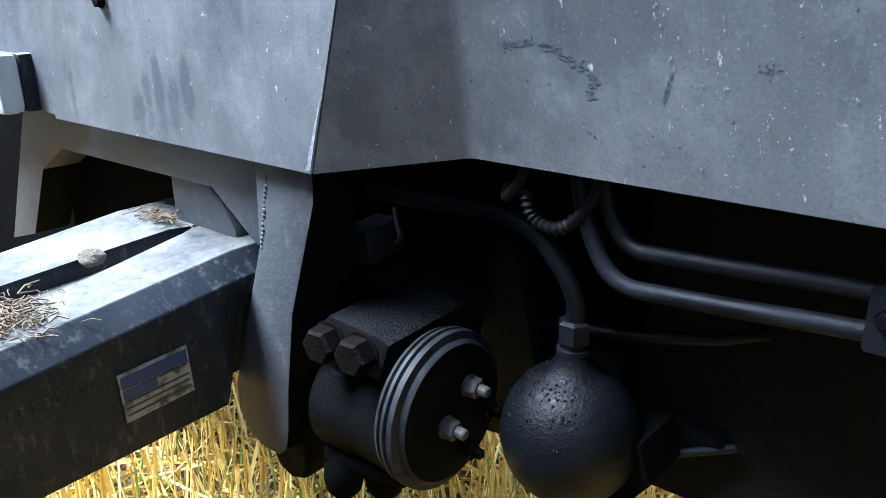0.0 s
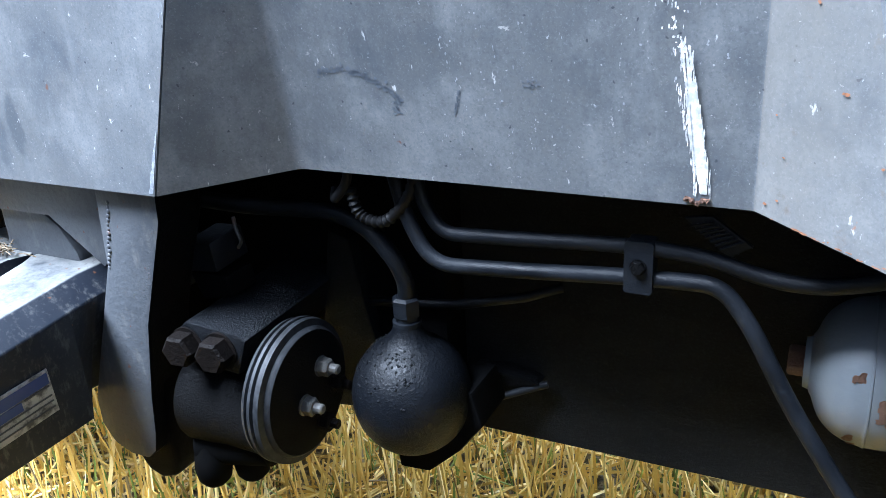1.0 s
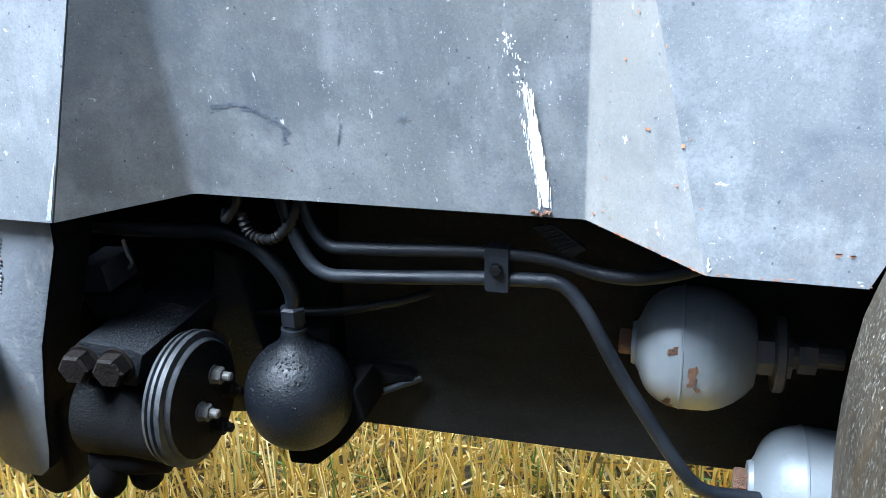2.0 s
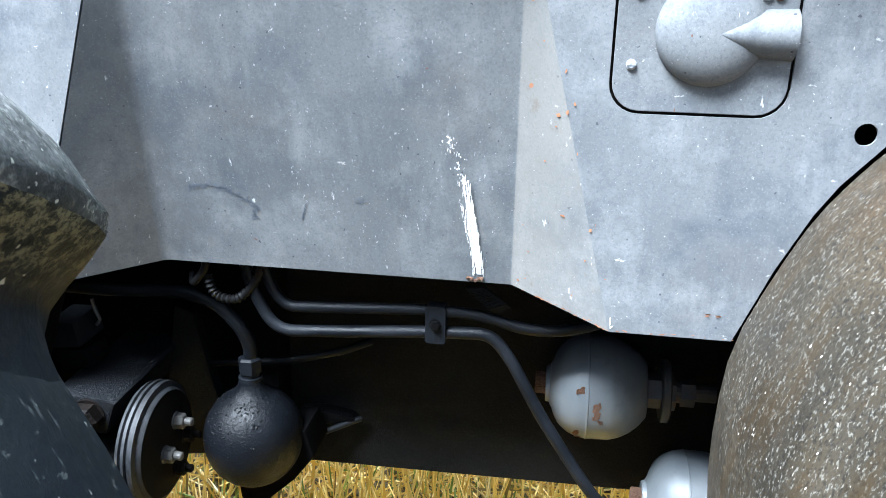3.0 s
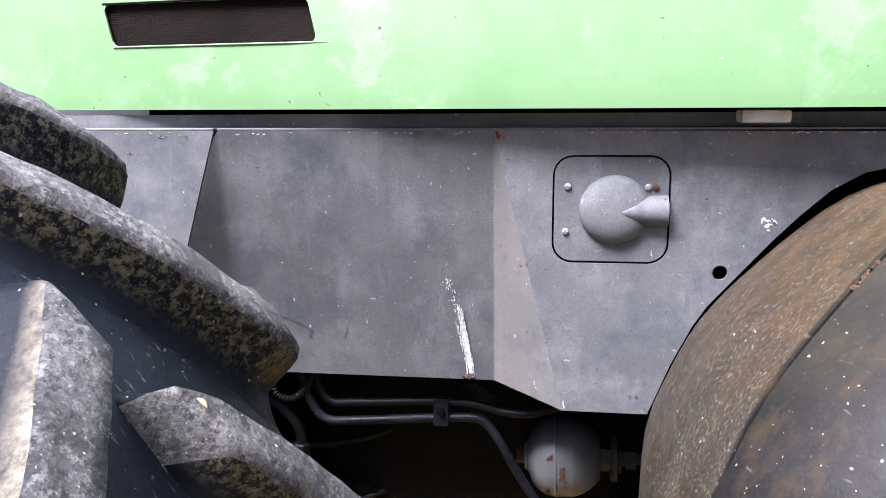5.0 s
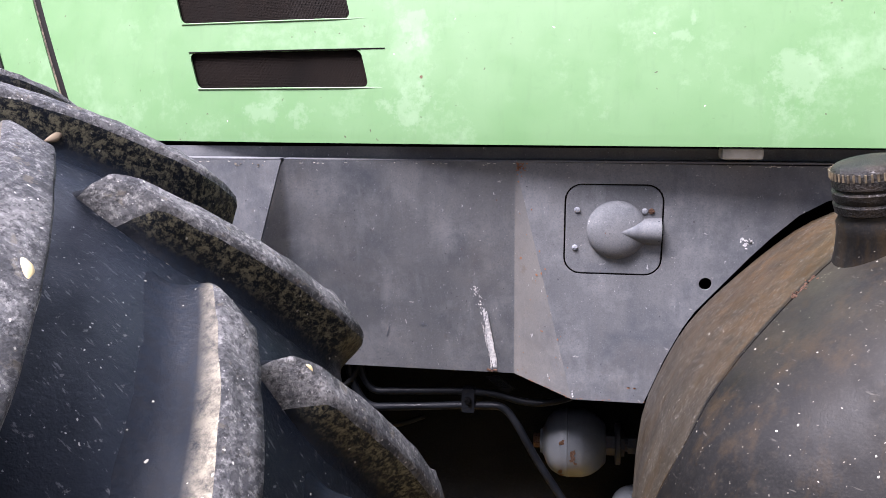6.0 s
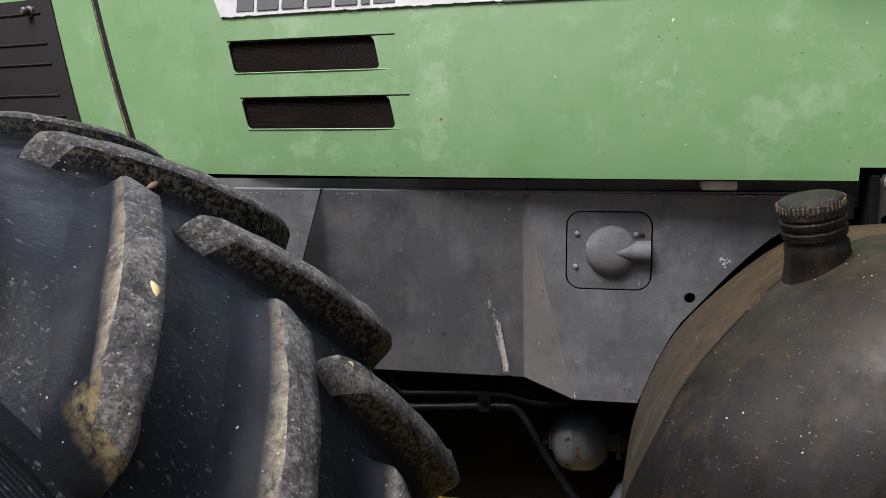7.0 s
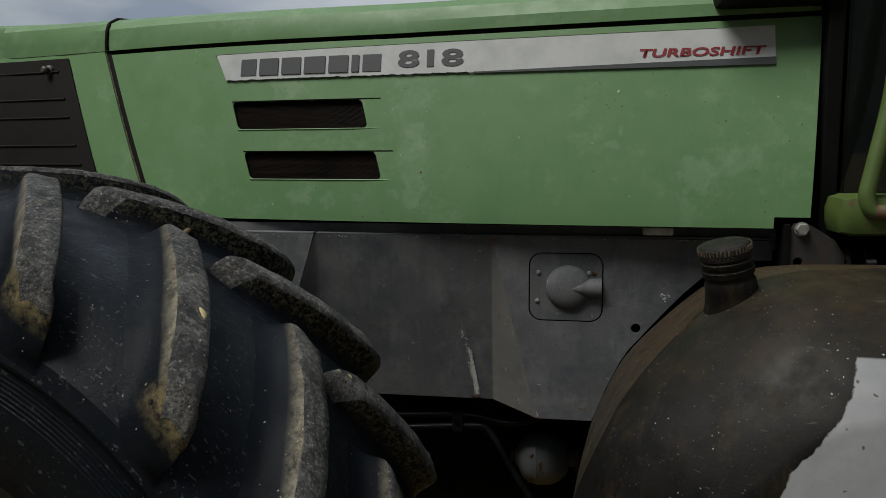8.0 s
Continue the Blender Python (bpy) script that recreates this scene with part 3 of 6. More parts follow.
def box(bm, a, b):
    """A box between two corners."""
    m = Matrix.Translation([(p + q) / 2 for p, q in zip(a, b)]) @ Matrix.Diagonal([abs(q - p) for p, q in zip(a, b)] + [1])
    return bmesh.ops.create_cube(bm, size=1, matrix=m)["verts"]


def lathe(bm, profile, m, steps=32, cap=True):
    """Turns (along, radius) pairs round the z axis of m."""
    rings = []
    for h, r in profile:
        rings.append([bm.verts.new(m @ Vector((r * math.cos(2 * math.pi * i / steps), r * math.sin(2 * math.pi * i / steps), h))) for i in range(steps)])
    for a, b in zip(rings, rings[1:]):
        for i in range(steps):
            j = (i + 1) % steps
            bm.faces.new((a[i], a[j], b[j], b[i]))
    if cap:
        bm.faces.new(rings[0][::-1])
        bm.faces.new(rings[-1])


def along(origin, direction):
    """Axes at origin whose z points in direction."""
    return Matrix.Translation(origin) @ Vector(direction).to_track_quat("Z", "Y").to_matrix().to_4x4()


def rounded(points, radius, seg=6):
    """A path with its corners rounded."""
    pts = [Vector(p) for p in points]
    out = [pts[0]]
    for a, p, b in zip(pts, pts[1:], pts[2:]):
        r = min(radius, (a - p).length * 0.45, (b - p).length * 0.45)
        s, e = p + (a - p).normalized() * r, p + (b - p).normalized() * r
        for i in range(seg + 1):
            t = i / seg
            out.append(s * (1 - t) ** 2 + p * 2 * t * (1 - t) + e * t * t)
    out.append(pts[-1])
    return out


def sweep(bm, path, radius, steps=12, ripple=0.0):
    """A tube along a path; ripple: the depth of its corrugation."""
    rings = []
    side = None
    for i, p in enumerate(path):
        d = (path[min(i + 1, len(path) - 1)] - path[max(i - 1, 0)]).normalized()
        if side is None:
            side = d.orthogonal().normalized()
        side = (side - d * side.dot(d)).normalized()
        up = d.cross(side)
        r = radius + (ripple if i % 2 else -ripple)
        rings.append([bm.verts.new(p + (side * math.cos(2 * math.pi * k / steps) + up * math.sin(2 * math.pi * k / steps)) * r) for k in range(steps)])
    for a, b in zip(rings, rings[1:]):
        for k in range(steps):
            j = (k + 1) % steps
            bm.faces.new((a[k], a[j], b[j], b[k]))
    bm.faces.new(rings[0][::-1])
    bm.faces.new(rings[-1])


def dense(path, step):
    """A path resampled at even steps."""
    out = [path[0]]
    for a, b in zip(path, path[1:]):
        n = max(1, round((b - a).length / step))
        out += [a.lerp(b, (i + 1) / n) for i in range(n)]
    return out


def slab(bm, outer, holes, place, thick):
    """A sheet with holes: (u, v) outlines, laid into space by place(u, v, depth)."""
    loops = [outer, *holes]
    flat = [[Vector((u, v, 0)) for u, v in loop] for loop in loops]
    tris = tessellate_polygon(flat)
    uv = [p for loop in loops for p in loop]
    front = [bm.verts.new(place(u, v, 0)) for u, v in uv]
    back = [bm.verts.new(place(u, v, thick)) for u, v in uv]
    for t in tris:
        for vs in (front, back):
            try:
                bm.faces.new([vs[i] for i in t])
            except ValueError:
                pass
    k = 0
    for loop in loops:
        n = len(loop)
        for i in range(n):
            a, b = k + i, k + (i + 1) % n
            bm.faces.new((front[a], front[b], back[b], back[a]))
        k += n


def corner_rect(x0, z0, x1, z1, r, seg=6):
    """An outline of a rectangle with round corners."""
    out = []
    for cx, cz, a in ((x1 - r, z1 - r, 0), (x0 + r, z1 - r, 90), (x0 + r, z0 + r, 180), (x1 - r, z0 + r, 270)):
        out += [(cx + r * math.cos(radians(a + 90 * i / seg)), cz + r * math.sin(radians(a + 90 * i / seg))) for i in range(seg + 1)]
    return out


def ring_of(cx, cz, r, n=20):
    return [(cx + r * math.cos(2 * math.pi * i / n), cz + r * math.sin(2 * math.pi * i / n)) for i in range(n)]


def hex_bolt(name, place, direction, size, height, parent, material="bolt", stud=0.0, label=""):
    """A hexagon head with a chamfered top, a washer and, where stud is given, a thread that stands out."""
    bm = bmesh.new()
    m = along(place, direction)
    lathe(bm, [(0, size * 0.62), (size * 0.1, size * 0.62)], m, 20)
    lathe(bm, [(size * 0.1, size * 0.56), (height * 0.86, size * 0.56), (height, size * 0.47)], m, 6)
    if stud:
        lathe(bm, [(height, size * 0.3), (height + stud * 0.85, size * 0.3), (height + stud, size * 0.22)], m, 12)
    return part(name, bm, material, parent, label, smooth=25)


def interp(x, table):
    for (a, p), (b, q) in zip(table, table[1:]):
        if x <= b:
            return p + (q - p) * (max(x, a) - a) / (b - a)
    return table[-1][1]


def soft_interp(x, table):
    return sum(interp(x + d, table) for d in (-0.06, -0.03, 0, 0.03, 0.06)) / 5


GROUND = -0.015

# ---- ground ----
bm = bmesh.new()
n, cell = 60, 0.16
for i in range(n + 1):
    for j in range(n + 1):
        x, y = -4.2 + i * cell * 0.9, -3.2 + j * cell * 0.9
        bm.verts.new((x, y, GROUND + 0.018 * noise.noise(Vector((x * 2.2, y * 2.2, 0)))))
bm.verts.ensure_lookup_table()
for i in range(n):
    for j in range(n):
        a = i * (n + 1) + j
        bm.faces.new((bm.verts[a], bm.verts[a + n + 1], bm.verts[a + n + 2], bm.verts[a + 1]))
edge = [e for e in bm.edges if len(e.link_faces) == 1]
ext = bmesh.ops.extrude_edge_only(bm, edges=edge)
for v in [g for g in ext["geom"] if isinstance(g, bmesh.types.BMVert)]:
    v.co.x, v.co.y, v.co.z = v.co.x * 260, v.co.y * 260, GROUND
tagged(part("ground", bm, "soil", smooth=60), "brown field soil under cut cereal stubble", "ground", kind="structure")


def stubble(name, count, material, area, tall, wide, flat, label, fray=0.0):
    """Blades, each a thin folded strip; flat: the share that lies on the ground; fray: how far the patch thins out at its edge."""
    rnd = random.Random(len(name) + count)
    verts, faces = [], []
    for k in range(count):
        x, y = rnd.uniform(area[0], area[1]), rnd.uniform(area[2], area[3])
        if rnd.random() > flat:
            y = area[2] + round((y - area[2]) / 0.13) * 0.13 + rnd.gauss(0, 0.025)
        x, y = x + rnd.gauss(0, fray), y + max(rnd.gauss(0, fray), -0.5)
        h, w, a = rnd.uniform(*tall), rnd.uniform(*wide), rnd.uniform(0, math.tau)
        if rnd.random() < flat:
            d = Vector((math.cos(a) * h, math.sin(a) * h, rnd.uniform(0.0, 0.05)))
            base = Vector((x, y, GROUND + rnd.uniform(0.005, 0.05)))
        else:
            lean = rnd.uniform(0, 0.35)
            d = Vector((math.cos(a) * h * lean, math.sin(a) * h * lean, h))
            base = Vector((x, y, GROUND - 0.01))
        s = d.cross(Vector((rnd.uniform(-1, 1), rnd.uniform(-1, 1), rnd.uniform(-0.3, 0.3)))).normalized() * w
        u = d.cross(s).normalized() * w * 0.8
        bend = Vector((rnd.gauss(0, 0.06), rnd.gauss(0, 0.06), 0)) * h
        q = len(verts)
        for f in (0.0, 0.55, 1.0):
            c = base + d * f + bend * f * f
            g = 1.0 - 0.35 * f
            verts += [c + s * g, c + u * g, c - s * g]
        for r in (0, 3):
            for i, j in ((0, 1), (1, 2), (2, 0)):
                faces.append((q + r + i, q + r + j, q + r + 3 + j, q + r + 3 + i))
    mesh = bpy.data.meshes.new(name)
    mesh.from_pydata([tuple(v) for v in verts], [], faces)
    mesh.materials.append(M[material])
    return tagged(new(name, mesh), label, "stubble", kind="stuff")


stubble("cereal_stubble", 42000, "stubble", (-3.6, 1.6, -0.9, 3.4), (0.09, 0.24), (0.0024, 0.0052), 0.5, "golden cut cereal stubble standing and lying on the field", 0.4)
stubble("cereal_stubble", 40000, "field_straw", (-9.0, 7.0, -6.0, 9.0), (0.08, 0.22), (0.0025, 0.0055), 0.6, "sparser cut stubble and loose straw over the wider field")
stubble("green_undergrowth", 13000, "weed", (-3.6, 1.6, -0.6, 3.4), (0.04, 0.15), (0.002, 0.0045), 0.2, "short green weeds between the stubble stalks", 0.4)

# ---- the tractor ----
tractor = tagged(new("tractor"), "worn green farm tractor with grey side panels, parked on stubble", "tractor")
tractor.location = (0, 0, 0)

# side panels of bent sheet metal
YP = -0.017
TOP = 1.328
A, B = (-0.311, TOP), (0.146, TOP)
TANK_EDGE = [(0.398, 0.868), (0.405, 0.885), (0.432, 0.955), (0.463, 1.02), (0.484, 1.053), (0.533, 1.106), (0.575, 1.148), (0.612, 1.182), (0.655, 1.222), (0.70, 1.248), (0.76, 1.262)]


def on_panel(u, v, d):
    return (u, YP + d, v)


PANEL_EDGE = [(x, z + 0.016 * max(0.0, min(1.0, (z - 1.08) / 0.1))) for x, z in TANK_EDGE]
bm = bmesh.new()
slab(bm, [B, (0.262, 0.868), *PANEL_EDGE, (0.808, 1.279), (0.808, TOP - 0.003)], [corner_rect(0.2394, 1.1184, 0.4206, 1.2896, 0.032), ring_of(0.5, 1.107, 0.0115)], on_panel, 0.004)
side_panel = part("side_panel", bm, "panel", tractor, "grey painted sheet metal side panel with rust specks and chips", smooth=30)
bm = bmesh.new()
K, D, L, R = Vector((-0.319, 0.066, 0.886)), Vector((0.144, 0.055, 0.890)), Vector((-0.452, YP, 0.867)), Vector((0.262, YP, 0.868))
A3, B3 = Vector((A[0], YP, A[1])), Vector((B[0], YP, B[1]))
inn = Vector((0, 0.004, 0.0))
fold = {k: bm.verts.new(p) for k, p in zip("ALKDBR", (A3, L, K, D, B3, R))}
for loop in ("ALK", "AKDB", "BDR"):
    bm.faces.new([fold[k] for k in loop])
for ends, wide in (("AK", 0.007), ("BR", 0.005), ("BD", 0.0025)):
    pair = {fold[ends[0]], fold[ends[1]]} if all(fold[k].is_valid for k in ends) else set()
    bent = [e for e in bm.edges if set(e.verts) == pair]
    bmesh.ops.bevel(bm, geom=bent, offset=wide, segments=4, profile=0.5, affect="EDGES")
    fold.update({k: min(bm.verts, key=lambda v: (v.co - p).length) for k, p in zip("ALKDBR", (A3, L, K, D, B3, R))})
bmesh.ops.recalc_face_normals(bm, faces=bm.faces)
for f in bm.faces:
    if f.normal.y > 0:
        f.normal_flip()
bmesh.ops.solidify(bm, geom=bm.faces[:], thickness=0.004)
folded = part("folded_panel", bm, "panel", tractor, "grey folded sheet metal panel recessed behind the front wheel", smooth=25)
folded.data.materials.append(M["dusty_panel"])
for f in folded.data.polygons:
    if abs(f.normal.x) > 0.3 and f.center.x > 0.1:
        f.material_index = 1
bm = bmesh.new()
slab(bm, [A, (-0.452, 0.867), (-0.994, 0.865), (-0.845, TOP)], [], lambda u, v, d: (u - 0.002, YP + d - 0.001, v), 0.004)
front_panel = part("front_side_panel", bm, "panel", tractor, "grey streaked sheet metal panel above the axle")
bm = bmesh.new()
slab(bm, [(-0.998, 0.868), (-1.45, 0.875), (-1.45, TOP), (-0.852, TOP)], [], lambda u, v, d: (u, YP + d + 0.006, v), 0.004)
part("nose_side_panel", bm, "panel", tractor)
# top flange of the panels
bm = bmesh.new()
box(bm, (-0.9, YP, TOP), (A[0] - 0.003, 0.016, TOP + 0.004))
box(bm, (A[0] + 0.003, YP, TOP), (0.806, 0.016, TOP + 0.004))
part("top_flange", bm, "panel", tractor, bevel=0.0015)
bm = bmesh.new()
box(bm, (-1.2, 0.02, 1.30), (0.85, 0.024, 1.353))
part("hood_rail", bm, "panel", tractor, "grey recessed rail under the hood edge")

# access cover with its dome and duct
bm = bmesh.new()
slab(bm, corner_rect(0.2425, 1.1215, 0.4175, 1.2865, 0.029), [], lambda u, v, d: (u, YP + 0.001 + d, v), 0.006)
cover = part("access_cover", bm, "cover", tractor, "square grey access cover with a pressed dome", bevel=0.0012)
bm = bmesh.new()
cx, cz, rr = 0.336, 1.204, 0.055
rings = []
for i in range(9):
    a = radians(90 * i / 8)
    r, h = rr * math.cos(a) ** 0.8 if i < 8 else 0.0, 0.021 * math.sin(a)
    rings.append((h, max(r, 0.001)))
lathe(bm, rings, along((cx, YP + 0.001, cz), (0, -1, 0)), 40)
part("dome", bm, "cover", cover, smooth=50)
bm = bmesh.new()
prof = []
for x, r, h in ((0.338, 0.003, 0.0215), (0.345, 0.011, 0.0222), (0.356, 0.018, 0.0228), (0.372, 0.0225, 0.0230), (0.392, 0.0245, 0.0232), (0.4165, 0.0255, 0.0232)):
    prof.append([(x, YP + 0.002 - h * math.sin(radians(a)) , 1.2025 + r * math.cos(radians(a))) for a in range(0, 181, 15)])
rows = [[bm.verts.new(p) for p in ring] for ring in prof]
for p, q in zip(rows, rows[1:]):
    for i in range(len(p) - 1):
        bm.faces.new((p[i], p[i + 1], q[i + 1], q[i]))
bm.faces.new(rows[-1])
part("duct", bm, "cover", cover, smooth=50)
bm = bmesh.new()
slab(bm, corner_rect(0.236, 1.115, 0.424, 1.293, 0.034), [corner_rect(0.244, 1.123, 0.416, 1.285, 0.028)], lambda u, v, d: (u, YP + 0.0075 + d, v), 0.004)
part("seal", bm, "rubber_and_shade", cover, "black rubber edging")
for x, z, mt in ((0.263, 1.240, "scuff"), (0.2605, 1.169, "scuff"), (0.386, 1.240, "scuff"), (0.398, 1.240, "rust")):
    bm = bmesh.new()
    lathe(bm, [(0, 0.0055), (0.002, 0.0055), (0.0035, 0.0035)], along((x, YP + 0.001, z), (0, -1, 0)), 16)
    box(bm, (x - 0.0045, YP - 0.0030, z - 0.0006), (x + 0.0045, YP - 0.0023, z + 0.0006))
    part("screw", bm, mt, cover, smooth=30)

# cream stop block under the hood edge
bm = bmesh.new()
box(bm, (0.508, -0.065, 1.339), (0.578, -0.02, 1.359))
part("stop_block", bm, "cream", tractor, "cream plastic stop block under the hood edge", bevel=0.006, smooth=40)

# hood: a shell whose side widens towards the cab
HB = [(-1.9, 0.30), (-1.5, 0.275), (-1.2, 0.20), (-0.9, 0.105), (-0.6, 0.03), (-0.3, -0.015), (0.0, -0.045), (0.4, -0.075), (0.9, -0.10), (1.2, -0.11)]
ZB, MID = 1.362, 0.40


def hood_y(x, z):
    return soft_interp(x, HB) + 0.10 * max(0.0, z - ZB) ** 1.3 / 0.38


def crease(x):
    return 1.831 + 0.018 * max(0.0, x)


def slant(u):
    return interp(u, [(-3, 0.45), (-0.8, 0.45), (-0.46, 0.33), (-0.1, 0.27), (0.3, 0.06), (0.5, -0.03), (0.87, -0.067), (2, -0.067)])


def on_hood(u, z, out=0.0):
    x = u - slant(u) * (z - ZB)
    return Vector((x, hood_y(x, z) - out, z))


def on_side(x, z, out=0.0):
    return Vector((x, hood_y(x, z) - out, z))


def hood_patch(name, us, zs, skip, parent, material, label="", thick=0.004, out=0.0):
    bm = bmesh.new()
    grid = [[bm.verts.new(on_hood(u, ZB + (crease(u) - ZB) * v, out)) for v in zs] for u in us]
    for i in range(len(us) - 1):
        for j in range(len(zs) - 1):
            if not any(a - 1e-6 <= us[i] and us[i + 1] <= b + 1e-6 and c - 1e-6 <= zs[j] and zs[j + 1] <= d + 1e-6 for a, b, c, d in skip):
                bm.faces.new((grid[i][j], grid[i + 1][j], grid[i + 1][j + 1], grid[i][j + 1]))
    bmesh.ops.delete(bm, geom=[v for v in bm.verts if not v.link_faces], context="VERTS")
    bmesh.ops.recalc_face_normals(bm, faces=bm.faces)
    for f in bm.faces:
        if f.normal.y > 0:
            f.normal_flip()
    bmesh.ops.solidify(bm, geom=bm.faces[:], thickness=thick)
    return part(name, bm, material, parent, label, smooth=30)


def frac(z):
    return (z - ZB) / (1.831 - ZB)


VENTS = [(-0.466, -0.110, frac(1.597), frac(1.671)), (-0.466, -0.104, frac(1.467), frac(1.538))]
NOTCH = (0.79, 0.865, 0.0, 0.052)
us = sorted({-0.802, -0.7, -0.6, -0.52, -0.466, -0.4, -0.3, -0.2, -0.110, -0.104, -0.05, 0.0, 0.06, 0.12, 0.2, 0.3, 0.4, 0.5, 0.6, 0.7, 0.79, 0.865})
zs = sorted({0.0, 0.03, 0.052, 0.13, *(v for w in VENTS for v in w[2:]), 0.8, 0.9, 0.985})
hood_side = hood_patch("hood_side", us, zs, [*VENTS, NOTCH], tractor, "green", "faded light green sheet metal hood side with two vents")
us = [-1.56, -1.5, -1.35, -1.2, -1.1, -1.0, -0.94, -0.88, -0.827]
hood_nose = hood_patch("hood_nose", us, [0.0, 0.2, 0.4, 0.6, 0.8, 1.03], [], tractor, "green", "faded green hood nose with a black side grille")
bm = bmesh.new()
# seam trim between nose and side
path = [on_hood(-0.814, ZB + (crease(-0.8) - ZB) * v / 12, -0.016) for v in range(13)]
sweep(bm, path, 0.015, 8)
part("seam_strip", bm, "rubber_and_shade", tractor, "dark rubber seam strip", smooth=50)
bm = bmesh.new()
sweep(bm, [on_hood(-0.8215, ZB + (crease(-0.8) - ZB) * v / 12, -0.004) for v in range(13)], 0.0035, 6)
part("seam_edge", bm, "worn_edge", tractor, smooth=50)
# upper shell of the hood
bm = bmesh.new()
rows = []
for u in [-1.56, -1.45, -1.25, -1.05, -0.9, -0.82, -0.808, -0.6, -0.3, 0.0, 0.3, 0.6, 0.88]:
    zc = crease(u)
    x = u - slant(u) * (zc - ZB)
    y = hood_y(x, zc)
    row = []
    for f, h in ((0.0, 0.006), (0.01, 0.035), (0.055, 0.068), (0.14, 0.088), (0.4, 0.105), (1.0, 0.115)):
        row.append((x, y + (MID - y) * f, zc + h))
    row += [(px, 2 * MID - py, pz) for px, py, pz in row[-2::-1]]
    rows.append([bm.verts.new(p) for p in row])
for p, q in zip(rows, rows[1:]):
    for i in range(len(p) - 1):
        bm.faces.new((p[i], q[i], q[i + 1], p[i + 1]))
bmesh.ops.recalc_face_normals(bm, faces=bm.faces)
bmesh.ops.solidify(bm, geom=bm.faces[:], thickness=0.004)
part("hood_top", bm, "green", tractor, "faded green rounded hood top", smooth=17)
# the seam goes on over the top
bm = bmesh.new()
xs, ys = -0.817 - slant(-0.817) * (crease(-0.817) - ZB), hood_y(-0.817 - slant(-0.817) * (crease(-0.817) - ZB), crease(-0.817))
sweep(bm, rounded([(xs, ys + (MID - ys) * f - 0.002 * (f < 0.1), crease(-0.817) + h + 0.001) for f, h in ((0.0, 0.006), (0.01, 0.035), (0.055, 0.068), (0.14, 0.088), (0.4, 0.105), (1.0, 0.115))], 0.01), 0.006, 8)
part("seam_strip", bm, "rubber_and_shade", tractor, "dark rubber seam strip", smooth=50)
bm = bmesh.new()
path = [on_hood(u, crease(u) + 0.001, -0.024) for u in (-0.80, -0.5, -0.2, 0.1, 0.4, 0.7, 0.86)]
sweep(bm, path, 0.014, 6)
part("hood_gap", bm, "rubber_and_shade", tractor)
# nose front and far side, to close the hood
bm = bmesh.new()
rows = []
for k in range(5):
    p = on_hood(-1.56, ZB + (crease(-1.56) + 0.02 - ZB) * k / 4, 0.0)
    rows.append([bm.verts.new((p.x - bulge, p.y + (MID - p.y) * f, p.z)) for f, bulge in ((0, 0), (0.4, 0.05), (1, 0.07), (1.6, 0.05), (2, 0))])
for p, q in zip(rows, rows[1:]):
    for i in range(4):
        bm.faces.new((p[i], p[i + 1], q[i + 1], q[i]))
bmesh.ops.solidify(bm, geom=bm.faces[:], thickness=0.004)
part("nose_front", bm, "grille", tractor, smooth=40)
bm = bmesh.new()
rows = []
for u in (-1.56, -1.45, -1.2, -1.0, -0.8, -0.4, 0.0, 0.4, 0.87):
    row = []
    for k in range(5):
        p = on_hood(u, ZB + (crease(u) - ZB) * k / 4, 0.0)
        row.append(bm.verts.new((p.x, 2 * MID - p.y, p.z)))
    rows.append(row)
for p, q in zip(rows, rows[1:]):
    for i in range(4):
        bm.faces.new((p[i], p[i + 1], q[i + 1], q[i]))
bmesh.ops.solidify(bm, geom=bm.faces[:], thickness=0.004)
part("far_hood_side", bm, "green", tractor, smooth=40)
# unseen far panel, added to shut out light under the hood
bm = bmesh.new()
box(bm, (-1.2, 2 * MID - 0.03, 0.87), (0.9, 2 * MID - 0.02, ZB))
part("far_side_panel", bm, "panel", tractor)

